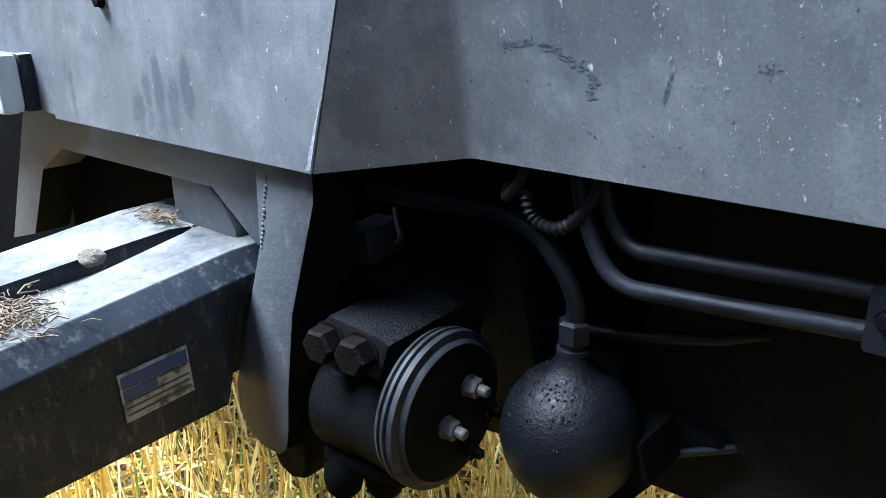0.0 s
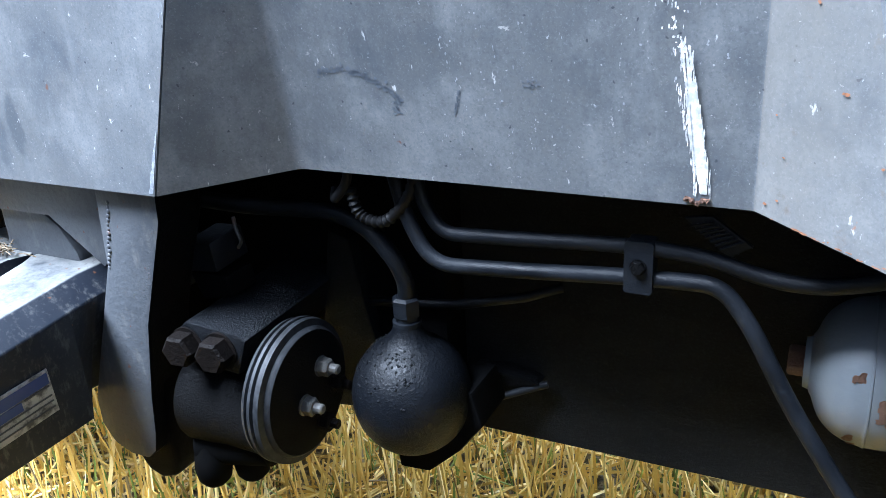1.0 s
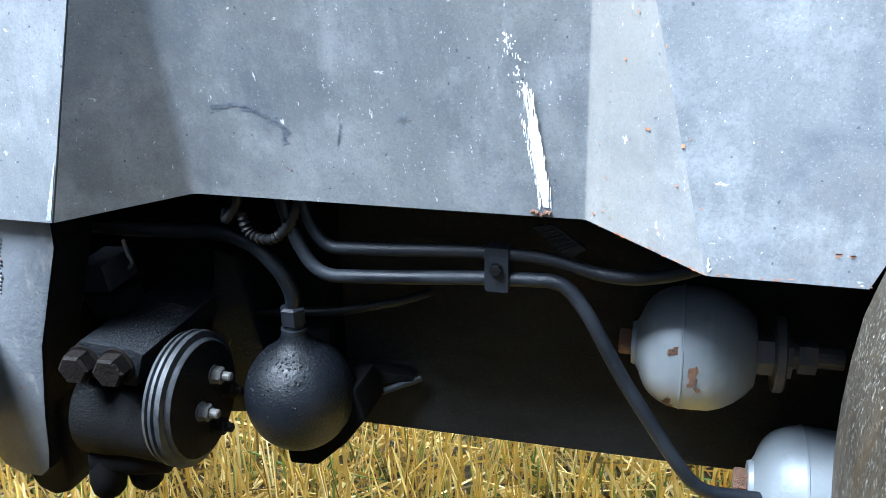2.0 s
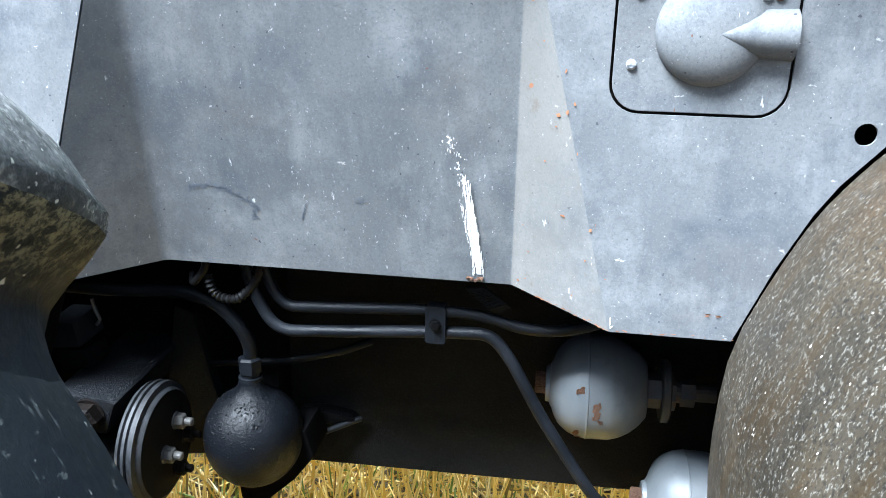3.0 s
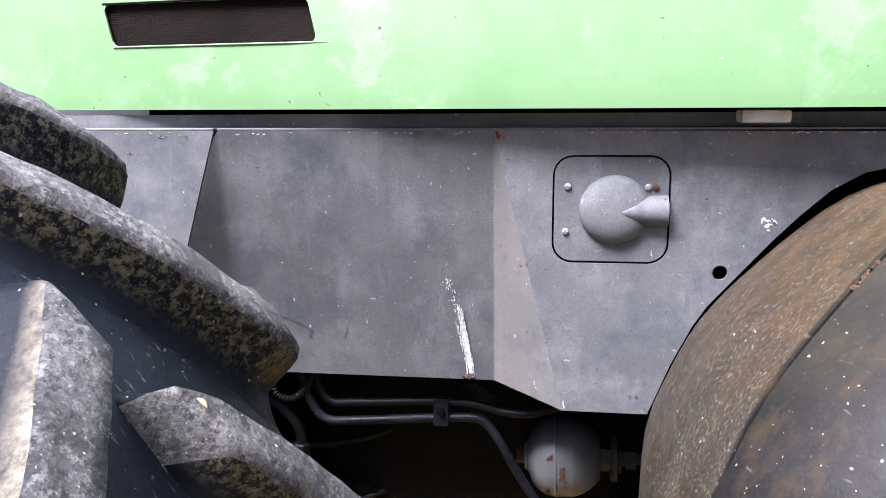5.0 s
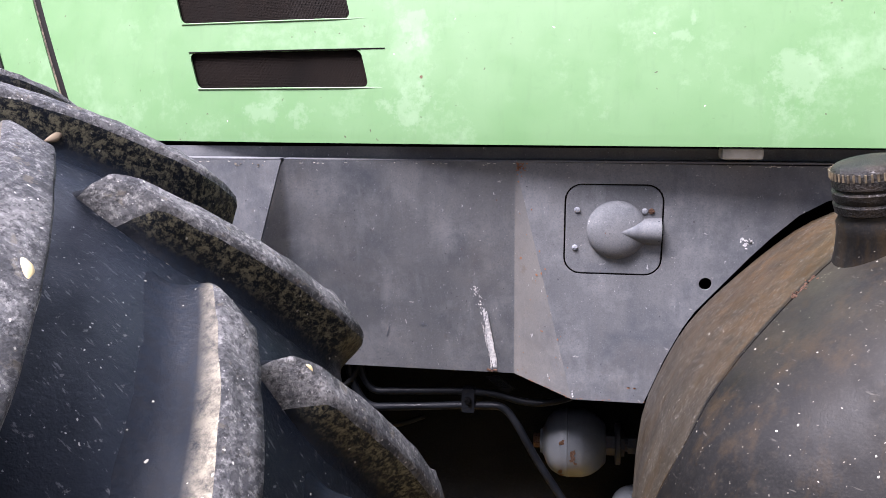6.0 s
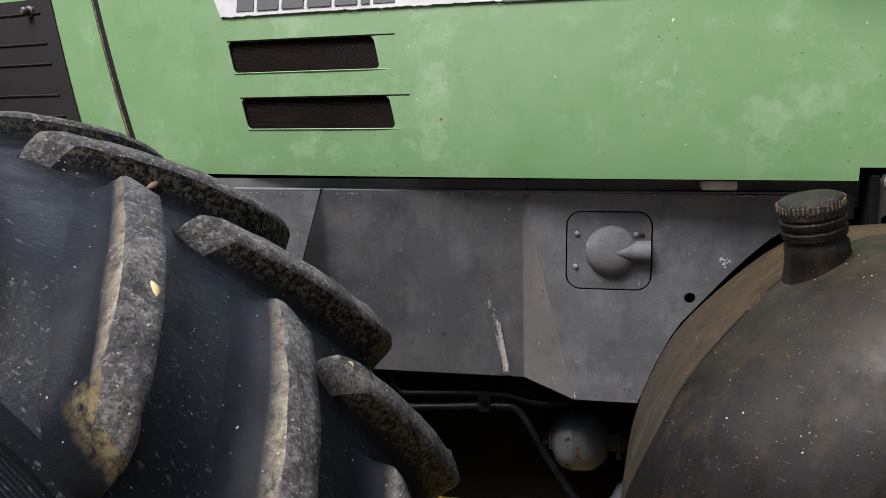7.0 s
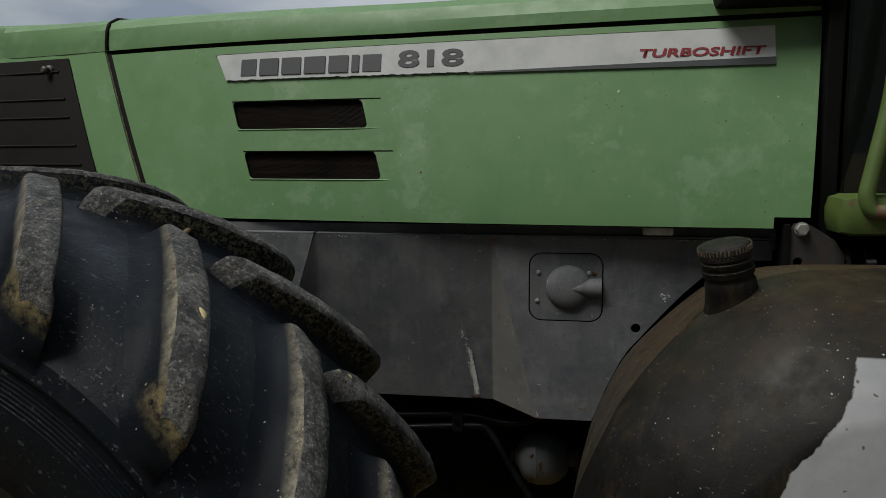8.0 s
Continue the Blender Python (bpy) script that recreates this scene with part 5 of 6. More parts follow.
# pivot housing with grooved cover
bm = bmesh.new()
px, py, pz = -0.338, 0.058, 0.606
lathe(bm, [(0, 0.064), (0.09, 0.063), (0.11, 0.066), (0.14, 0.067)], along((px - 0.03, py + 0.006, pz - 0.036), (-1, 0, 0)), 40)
pivot = part("pivot_housing", bm, "oil_and_shade", tractor, "oily black pivot housing caked with grime", smooth=40)
bm = bmesh.new()
lathe(bm, [(0, 0.070), (0, 0.087), (0.005, 0.089), (0.0065, 0.085), (0.008, 0.085), (0.010, 0.090), (0.014, 0.090), (0.0155, 0.086), (0.017, 0.086), (0.019, 0.090), (0.025, 0.089), (0.027, 0.081), (0.030, 0.080), (0.033, 0.077), (0.034, 0.02)], along((px - 0.034, py, pz), (1, 0, 0)), 56)
cap_ob = part("pivot_cover", bm, "ring", pivot, "grooved dark alloy end cover with nuts", smooth=30)
cap_ob.data.materials.append(M["oil_and_shade"])
for f in cap_ob.data.polygons:
    if f.center.x > px - 0.0015:
        f.material_index = 1
for y, z in ((0.083, 0.629), (0.044, 0.596)):
    hex_bolt("nut", (px, y, z), (1, 0, 0), 0.021, 0.015, cap_ob, "bolt", 0.012)
for y, z in ((0.107, 0.593), (0.074, 0.556)):
    hex_bolt("nut", (px, y, z), (1, 0, 0), 0.021, 0.015, cap_ob, "dark_bolt", 0.010)
# clamp block with two bolt heads
bm = bmesh.new()
slab(bm, [(-0.504, 0.646), (-0.404, 0.640), (-0.387, 0.688), (-0.398, 0.694), (-0.476, 0.699), (-0.502, 0.676)], [], lambda u, v, d: (u + d * 0.06, 0.012 + d, v + d * 0.08), 0.20)
clamp_block = part("clamp_block", bm, "grimy", tractor, "grimy black cast clamp block with two bolts", bevel=0.004, smooth=40)
for x, z in ((-0.477, 0.668), (-0.426, 0.670)):
    hex_bolt("bolt", (x, 0.012, z), (0.10, -1, 0.02), 0.038, 0.026, clamp_block, "dark_bolt", label="rusty hexagon bolt head")
bm = bmesh.new()
for x, y in ((-0.495, 0.02), (-0.455, 0.05)):
    lathe(bm, [(0, 0.005), (0.006, 0.016), (0.014, 0.022), (0.03, 0.025), (0.050, 0.023), (0.068, 0.015)], along((x, y + 0.012, 0.443), (0.05, 0, 1)), 24)
lathe(bm, [(0, 0.01), (0.01, 0.03), (0.11, 0.03), (0.12, 0.01)], along((-0.52, 0.04, 0.50), (1, 0.2, 0.1)), 18)
part("rubber_boot", bm, "frame", pivot, smooth=50)
bm = bmesh.new()
slab(bm, [(-0.519, 0.736), (-0.511, 0.777), (-0.471, 0.779), (-0.464, 0.742)], [], lambda u, v, d: (u + d * 0.2, 0.066 + d, v + d * 0.2), 0.05)
support = part("frame_block", bm, "tube", tractor, "dark steel stop block behind the bracket leg", bevel=0.003, smooth=25)
bm = bmesh.new()
slab(bm, [(-0.517, 0.734), (-0.500, 0.698), (-0.452, 0.708), (-0.458, 0.735)], [], lambda u, v, d: (u, 0.072 + d, v), 0.05)
part("block_foot", bm, "frame", support, bevel=0.003)
bm = bmesh.new()
sweep(bm, rounded([(-0.462, 0.105, 0.802), (-0.455, 0.10, 0.785), (-0.447, 0.098, 0.774), (-0.456, 0.10, 0.764)], 0.006, 4), 0.0026, 6)
part("clip_wire", bm, "dull_steel", tractor, "small bent steel wire clip", smooth=60)

# ball accumulator on its pipe
bm = bmesh.new()
bx, by, bz = -0.238, 0.13, 0.588
prof = []
for i in range(46):
    a = radians(-90 + 4 * i)
    prof.append((0.0785 * math.sin(a), max(0.0745 * math.cos(a), 0.004)))
prof = [p for p in prof if p[0] < 0.0720] + [(0.0765, 0.026), (0.084, 0.020), (0.092, 0.0175), (0.096, 0.0165)]
lathe(bm, prof, along((bx, by, bz), (0, 0, 1)), 110)
for v in bm.verts:
    # crumbs of oily dirt
    d = (v.co - Vector((bx, by, bz))).normalized()
    lump = noise.noise(v.co * 170) + 0.7 * noise.noise(v.co * 330)
    v.co += d * 0.0005 * max(0.1, lump) * (0.8 + 0.7 * d.z)
ball = part("ball_accumulator", bm, "oily", tractor, "round black accumulator crusted with oily dirt", smooth=50)
rnd = random.Random(31)
bm = bmesh.new()
for i in range(260):
    # crumbs cling to the shoulder and the neck's foot
    a, e = rnd.uniform(2.9, 5.4), radians(rnd.triangular(0, 72, 55))
    d = Vector((math.cos(e) * math.cos(a), math.cos(e) * math.sin(a), math.sin(e)))
    spot = Vector((bx + 0.0745 * d.x, by + 0.0745 * d.y, bz + 0.0785 * d.z))
    bmesh.ops.create_icosphere(bm, subdivisions=1, radius=rnd.choice((0.0006, 0.0009, 0.0012, 0.0019)), matrix=Matrix.Translation(spot))
tagged(part("dirt_crumb", bm, "grimy", ball, smooth=60), kind="stuff")
bm = bmesh.new()
m = along((bx, by, bz + 0.094), (0, 0, 1))
lathe(bm, [(0, 0.0175), (0.006, 0.0175), (0.0065, 0.014), (0.013, 0.014)], m, 20)
lathe(bm, [(0.013, 0.0175), (0.034, 0.0175), (0.037, 0.0135)], m, 6)
part("union_nut", bm, "tube", ball, smooth=25)
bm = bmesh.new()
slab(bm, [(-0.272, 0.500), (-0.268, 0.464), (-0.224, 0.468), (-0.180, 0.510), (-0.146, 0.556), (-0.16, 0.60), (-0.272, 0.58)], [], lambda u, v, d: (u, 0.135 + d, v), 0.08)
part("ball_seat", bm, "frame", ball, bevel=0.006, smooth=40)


def pipe(name, points, radius, material, label, bend=0.03, ripple=0.0, parent=None):
    bm = bmesh.new()
    path = rounded(points, bend, 8)
    if ripple:
        path = dense(path, 0.004)
    sweep(bm, path, radius, 14, ripple)
    return part(name, bm, material, parent or tractor, label, smooth=60)


TY = 0.10
pipe("steel_pipe", [(-0.53, 0.13, 0.810), (-0.4555, 0.12, 0.8127), (-0.330, 0.12, 0.820), (-0.277, 0.12, 0.807), (-0.243, 0.124, 0.765), (bx + 0.003, by, 0.735), (bx + 0.001, by, 0.712)], 0.0105, "tube", "dark steel hydraulic pipe into the accumulator", 0.03)
pipe("steel_pipe", [(-0.228, TY, 0.90), (-0.214, TY, 0.835), (-0.183, TY, 0.779), (-0.07, TY, 0.787), (0.029, TY, 0.796), (0.118, TY, 0.800), (0.146, TY, 0.765), (0.189, TY, 0.6855), (0.2527, TY, 0.5886), (0.286, 0.105, 0.543), (0.36, 0.13, 0.527)], 0.0084, "tube", "dark steel hydraulic pipe bent down to the flask", 0.03)
pipe("steel_pipe", [(-0.200, TY, 0.90), (-0.190, TY, 0.848), (-0.168, TY, 0.817), (-0.085, TY, 0.821), (0.026, TY, 0.8285), (0.10, TY, 0.827), (0.157, TY, 0.8115), (0.20, TY, 0.810), (0.245, TY, 0.821), (0.32, 0.12, 0.850)], 0.0078, "tube", "dark steel hydraulic pipe under the panel", 0.03)
pipe("corrugated_hose", [(-0.272, 0.085, 0.90), (-0.273, 0.085, 0.870), (-0.295, 0.087, 0.845), (-0.30, 0.10, 0.855)], 0.0055, "hose", "thin ribbed black hose loop", 0.012)
pipe("corrugated_hose", [(-0.276, 0.092, 0.86), (-0.268, 0.092, 0.828), (-0.235, 0.092, 0.822), (-0.205, 0.095, 0.852), (-0.19, 0.10, 0.90)], 0.0062, "hose", "black corrugated cable conduit", 0.02, 0.0011)
bm = bmesh.new()
slab(bm, corner_rect(0.030, 0.784, 0.0575, 0.837, 0.004), [], lambda u, v, d: (u, TY - 0.011 + d, v), 0.022)
pclamp = part("pipe_clamp", bm, "tube", tractor, "steel pipe clamp with one bolt", bevel=0.004, smooth=40)
hex_bolt("bolt", (0.0437, TY - 0.011, 0.812), (0, -1, 0), 0.013, 0.006, pclamp, "oil_and_shade")

# ribbed dark tag that hangs behind the panel
bm = bmesh.new()
slab(bm, [(0.081, 0.862), (0.106, 0.866), (0.143, 0.840), (0.123, 0.827)], [], lambda u, v, d: (u, 0.10 + d, v), 0.006)
tag = part("tag", bm, "tube", tractor, "dark ribbed tag behind the panel", bevel=0.001)
for k in range(7):
    f = (k + 0.7) / 8
    bm = bmesh.new()
    sweep(bm, [Vector((0.085 + 0.036 * f, 0.098, 0.858 - 0.027 * f)), Vector((0.106 + 0.033 * f, 0.098, 0.863 - 0.022 * f))], 0.0014, 6)
    part("rib", bm, "tube", tag)

# silver accumulator flasks
def flask(x0, y, z):
    bm = bmesh.new()
    shape = [(0.0, 0.37), (0.02, 0.42), (0.05, 0.60), (0.10, 0.75), (0.18, 0.88), (0.28, 0.965), (0.39, 1.0), (0.63, 0.99), (0.74, 0.93), (0.84, 0.83), (0.93, 0.70), (0.985, 0.58), (1.0, 0.53)]
    prof = [(-0.006, 0.026), (0.0, 0.028)]
    for k in range(41):
        u = k / 40
        r = sum(interp(u + d, shape) for d in (-0.015, 0, 0.015)) / 3
        prof.append((0.138 * u, 0.0765 * r))
        if k == 15:
            prof += [(0.0525, 0.0765), (0.0532, 0.0772), (0.0546, 0.0773), (0.0552, 0.0765)]
    prof += [(0.139, 0.030)]
    lathe(bm, prof, along((x0, y, z), (1, 0, 0.02)), 64)
    ob = part("accumulator_flask", bm, "flask", tractor, "silver-grey accumulator flask with peeling rusty patches", smooth=40)
    bm = bmesh.new()
    lathe(bm, [(-0.022, 0.014), (-0.020, 0.016), (0.002, 0.016)], along((x0, y, z), (1, 0, 0)), 6)
    part("end_plug", bm, "rust", ob, smooth=25)
    bm = bmesh.new()
    m = along((x0 + 0.137, y, z + 0.003), (1, 0, 0.02))
    lathe(bm, [(0, 0.026), (0.022, 0.026)], m, 6)
    lathe(bm, [(0.034, 0.029), (0.042, 0.029)], m, 8)
    lathe(bm, [(0.042, 0.016), (0.050, 0.016)], m, 14)
    lathe(bm, [(0.050, 0.021), (0.070, 0.021)], m, 6)
    lathe(bm, [(0.070, 0.013), (0.10, 0.013)], m, 14)
    part("fitting", bm, "dull_steel", ob, smooth=25)
    bm = bmesh.new()
    lathe(bm, [(0.022, 0.044), (0.024, 0.046), (0.032, 0.046), (0.034, 0.044)], m, 28)
    part("clamp_ring", bm, "dull_steel", ob, smooth=30)
    # where the paint has peeled to primer
    rnd = random.Random(int(x0 * 1000))
    bm = bmesh.new()
    for u, a, w, h in ((0.31, 20, 0.006, 0.006), (0.48, 3, 0.007, 0.008), (0.475, -10, 0.006, 0.005), (0.30, -38, 0.008, 0.009), (0.325, -50, 0.007, 0.005), (0.50, -56, 0.007, 0.002)):
        for k in range(3):
            r = 0.0765 * interp(u, shape) + 0.0006 + 0.0001 * k
            cu, ca = u + rnd.gauss(0, 0.018), radians(a) + rnd.gauss(0, 0.05)
            pts = []
            for i in range(11):
                f, q = rnd.uniform(0.45, 1.0), math.tau * i / 11
                b = ca + h * math.sin(q) * f / r
                pts.append(bm.verts.new((x0 + 0.138 * cu + w * math.cos(q) * f, y - r * math.cos(b), z + 0.0015 + r * math.sin(b))))
            bm.faces.new(pts)
    tagged(part("rust_patch", bm, "rust", ob, "patches of peeled rusty paint"), kind="stuff")
    return ob


flask(0.201, 0.20, 0.683)
flask(0.352, 0.17, 0.521)

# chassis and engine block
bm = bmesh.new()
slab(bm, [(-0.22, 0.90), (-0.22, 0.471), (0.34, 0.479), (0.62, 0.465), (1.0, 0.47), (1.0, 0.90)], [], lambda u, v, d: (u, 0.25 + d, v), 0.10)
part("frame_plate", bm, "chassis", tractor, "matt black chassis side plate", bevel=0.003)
# plain black boxes added inside, mostly unseen, so the gaps stay dark
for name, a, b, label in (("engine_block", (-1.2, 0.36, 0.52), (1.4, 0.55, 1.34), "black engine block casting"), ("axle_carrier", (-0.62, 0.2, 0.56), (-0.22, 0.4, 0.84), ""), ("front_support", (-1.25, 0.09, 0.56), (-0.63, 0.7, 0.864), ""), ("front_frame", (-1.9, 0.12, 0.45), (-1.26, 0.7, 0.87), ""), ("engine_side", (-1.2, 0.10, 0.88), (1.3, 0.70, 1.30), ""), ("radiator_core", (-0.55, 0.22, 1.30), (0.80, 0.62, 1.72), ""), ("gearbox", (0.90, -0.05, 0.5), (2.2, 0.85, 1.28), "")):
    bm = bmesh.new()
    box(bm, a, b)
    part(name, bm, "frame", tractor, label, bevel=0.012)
bm = bmesh.new()
sweep(bm, [Vector(p) for p in ((-0.345, 0.192, 0.668), (-0.30, 0.188, 0.676), (-0.20, 0.188, 0.688), (-0.12, 0.215, 0.699), (-0.085, 0.25, 0.702))], 0.0065, 10)
part("stay_rod", bm, "oily", tractor, "oily black stay rod", smooth=60)
bm = bmesh.new()
slab(bm, [(-0.42, 0.50), (-0.29, 0.52), (-0.325, 0.66), (-0.345, 0.76), (-0.375, 0.77)], [], lambda u, v, d: (u, 0.178 + d, v), 0.03)
part("stay_bracket", bm, "grimy", tractor, bevel=0.004, smooth=30)
bm = bmesh.new()
sweep(bm, [Vector(p) for p in ((-0.205, 0.205, 0.541), (-0.15, 0.212, 0.555), (-0.098, 0.235, 0.571))], 0.0052, 10)
lug_rod = part("frame_lug", bm, "tube", tractor, smooth=60)
bm = bmesh.new()
slab(bm, [(-0.20, 0.548), (-0.105, 0.572), (-0.118, 0.579), (-0.165, 0.584), (-0.20, 0.580)], [], lambda u, v, d: (u, 0.222 + d, v), 0.03)
part("gusset", bm, "oil_and_shade", lug_rod, bevel=0.008, smooth=50)

# fuel tank: rounded shell lofted outwards from the panel
TANK = [(1.55, 0.45), (0.60, 0.45), (0.47, 0.48), (0.41, 0.56), (0.392, 0.68), (0.390, 0.78), (0.398, 0.868), (0.432, 0.955), (0.463, 1.02), (0.50, 1.07), (0.54, 1.113), (0.60, 1.172), (0.66, 1.222), (0.72, 1.252), (0.80, 1.268), (0.95, 1.272), (1.25, 1.272), (1.55, 1.272)]


def tank_ring(y, off):
    """Outline at y, moved out by off; the seam leans outwards as it goes down."""
    pts = [Vector(TANK[0])]
    for a, b in zip(TANK, TANK[1:]):
        a, b = Vector(a), Vector(b)
        pts += [a.lerp(b, 0.25), a.lerp(b, 0.75)]
    pts.append(Vector(TANK[-1]))
    sway = interp(-y, [(0.05, 0.0), (0.42, 1.0), (0.436, 1.0), (0.68, 0.0)])
    out = []
    for i, p in enumerate(pts):
        d = (pts[min(i + 1, len(pts) - 1)] - pts[max(i - 1, 0)]).normalized()
        nrm = Vector((-d.y, d.x))
        if i in (0, len(pts) - 1):
            nrm = Vector((0, nrm.y))
        q = p + nrm * -off if nrm.dot(Vector((-1, 0.6))) < 0 else p + nrm * off
        out.append((q.x, y + sway * interp(p.y, [(1.0, -0.09), (1.217, 0.04)]), q.y))
    return out


bm = bmesh.new()
rows = []
for y, off in ((-0.020, -0.006), (-0.024, 0.0), (-0.10, 0.012), (-0.20, 0.024), (-0.30, 0.034), (-0.40, 0.042), (-0.424, 0.044), (-0.4262, 0.028), (-0.4325, 0.028), (-0.435, 0.046), (-0.50, 0.036), (-0.56, 0.018), (-0.62, -0.012), (-0.67, -0.052), (-0.71, -0.100), (-0.73, -0.130), (-0.738, -0.145)):
    rows.append([bm.verts.new(p) for p in tank_ring(y, off)])
for p, q in zip(rows, rows[1:]):
    for i in range(len(p) - 1):
        bm.faces.new((p[i], p[i + 1], q[i + 1], q[i]))
    bm.faces.new((p[-1], p[0], q[0], q[-1]))
bm.faces.new(rows[0])
bm.faces.new(rows[-1])
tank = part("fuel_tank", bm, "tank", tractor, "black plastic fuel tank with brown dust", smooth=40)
bm = bmesh.new()
m = along((0.648, -0.42, 1.262), (-0.21, -0.13, 1)) @ Matrix.Diagonal((0.94, 0.94, 0.89, 1))
lathe(bm, [(-0.085, 0.088), (-0.066, 0.078), (-0.046, 0.069), (-0.028, 0.061), (-0.012, 0.056), (0.004, 0.053), (0.020, 0.0505), (0.036, 0.050), (0.040, 0.047), (0.052, 0.046)], m, 48)
part("filler_neck", bm, "tank", tank, smooth=40)
bm = bmesh.new()
lathe(bm, [(0.050, 0.047), (0.052, 0.050), (0.064, 0.0515), (0.068, 0.049), (0.072, 0.051), (0.082, 0.0515), (0.086, 0.048), (0.088, 0.048), (0.090, 0.051), (0.112, 0.0505), (0.118, 0.046), (0.121, 0.036), (0.121, 0.004)], m, 48)
cap = part("filler_cap", bm, "grime", tank, "grimy black filler cap with worn knurled rim", smooth=40)
for k in range(44):
    a = math.tau * k / 44
    bm = bmesh.new()
    c, s = math.cos(a), math.sin(a)
    q = m @ Vector((0.0515 * c, 0.0515 * s, 0.110))
    lathe(bm, [(-0.007, 0.0016), (0.004, 0.0016)], Matrix.Translation(q) @ m.to_3x3().to_4x4(), 5)
    if k == 0:
        knurl = part("knurl", bm, "worn_edge", cap)
    else:
        bm.free()
        ob = new("knurl", knurl.data)
        ob.parent = cap
        ob.matrix_basis = m @ Matrix.Rotation(a, 4, "Z") @ m.inverted()
# crumbs of rusty dirt along the seam at the neck's foot
bm = bmesh.new()
rnd = random.Random(8)
ring = [Vector(p) for p in tank_ring(-0.430, 0.044)]
a, b = (min(ring, key=lambda p: abs(p.x - x) + (p.z < 1.0)) for x in (0.545, 0.60))
for k in range(34):
    q = a.lerp(b, rnd.uniform(-0.2, 0.75)) + Vector((rnd.gauss(0, 0.0022), rnd.gauss(0, 0.004), 0))
    bmesh.ops.create_icosphere(bm, subdivisions=1, radius=rnd.uniform(0.0012, 0.0034), matrix=Matrix.Translation(q))
tagged(part("seam_dirt", bm, "rust", tank), kind="stuff")

# ---- marks on the panels ----
MID_N = (K - A3).cross(D - A3).normalized()
if MID_N.y > 0:
    MID_N = -MID_N


def on_mid(x, z, out=0.0):
    """A point of the folded panel's flat middle."""
    y = A3.y - ((x - A3.x) * MID_N.x + (z - A3.z) * MID_N.z) / MID_N.y
    return Vector((x, y, z)) + MID_N * out


def flake(bm, place, cx, cz, w, h, rnd, out=0.0009):
    """A ragged flat flake laid on a surface."""
    pts = []
    n = 9
    for i in range(n):
        a = math.tau * i / n
        f = rnd.uniform(0.55, 1.15)
        pts.append(bm.verts.new(place(cx + w * math.cos(a) * f, cz + h * math.sin(a) * f, out)))
    bm.faces.new(pts)


rnd = random.Random(12)


def streak_x(f):
    return 0.1038 - 0.0175 * f


bm = bmesh.new()
rows = []
for i in range(61):
    f = i / 60
    z = 0.901 + 0.125 * f
    w = interp(f, [(0, 0.0026), (0.12, 0.0042), (0.4, 0.0056), (0.62, 0.0042), (0.8, 0.0018), (1, 0.0004)])
    lo = streak_x(f) - w * (1 + 0.35 * noise.noise((f * 22, 0, 0)) + rnd.uniform(-0.12, 0.12))
    hi = streak_x(f) + w * (1 + 0.35 * noise.noise((f * 22, 5, 0)) + rnd.uniform(-0.12, 0.12))
    rows.append((bm.verts.new(on_mid(lo, z, 0.0008)), bm.verts.new(on_mid(hi, z, 0.0008))))
for p, q in zip(rows, rows[1:]):
    bm.faces.new((p[0], p[1], q[1], q[0]))
for i in range(190):
    f = rnd.random() ** 0.9
    z = 0.901 + 0.125 * f
    x = streak_x(f) + rnd.choice((-1, 1)) * (0.0048 * (1.05 - 0.6 * f) + abs(rnd.gauss(0, 0.0012)))
    flake(bm, on_mid, x, z, rnd.uniform(0.0002, 0.0008), rnd.uniform(0.002, 0.009), rnd, 0.0010 + 0.0004 * rnd.random())
for i in range(46):
    f = rnd.random()
    flake(bm, on_mid, streak_x(0.3 + 0.5 * f) - 0.0085 + rnd.gauss(0, 0.0008), 0.945 + 0.05 * f, rnd.uniform(0.0002, 0.0006), rnd.uniform(0.001, 0.004), rnd)
for i in range(60):
    f = rnd.random()
    flake(bm, on_mid, 0.0845 - 0.019 * f + rnd.gauss(0, 0.004), 1.02 + 0.06 * f, rnd.uniform(0.0003, 0.0012), rnd.uniform(0.0006, 0.003), rnd)
tagged(part("white_streak", bm, "chalk", tractor, "ragged white scrape running down the panel"), kind="stuff")
bm = bmesh.new()
for i in range(14):
    flake(bm, lambda x, z, o: (x, YP - o, z), 0.568 + rnd.gauss(0, 0.008), 1.187 + rnd.gauss(0, 0.0045), rnd.uniform(0.001, 0.004), rnd.uniform(0.001, 0.003), rnd)
for x, z, w, h in ((0.2640, 0.8742, 0.0014, 0.0024), (0.2634, 0.8790, 0.0013, 0.0034), (0.2626, 0.8845, 0.0008, 0.0030), (0.2656, 0.8752, 0.0007, 0.0012)):
    flake(bm, lambda x, z, o: (x, YP - o, z), x, z, w, h, rnd)
tagged(part("paint_chips", bm, "chalk", side_panel), kind="stuff")
bm = bmesh.new()
rows = []
for i in range(25):
    f = i / 24
    x, z = -0.4545 + 0.022 * f, 0.870 + 0.072 * f
    w = 0.0058 * (1 - f) ** 0.7 * (1 + 0.5 * noise.noise((f * 14, 3, 0))) + 0.0003
    rows.append((bm.verts.new((x - w, YP - 0.0016, z)), bm.verts.new((x, YP - 0.0016, z))))
for p, q in zip(rows, rows[1:]):
    bm.faces.new((p[0], p[1], q[1], q[0]))
for i in range(14):
    f = rnd.random()
    flake(bm, lambda x, z, o: (x, YP - 0.001 - o, z), -0.4545 + 0.137 * f - abs(rnd.gauss(0.0015, 0.002)), 0.870 + 0.45 * f, rnd.uniform(0.0004, 0.0012), rnd.uniform(0.0006, 0.003), rnd)
tagged(part("edge_wear", bm, "scuff", front_panel), kind="stuff")
bm = bmesh.new()
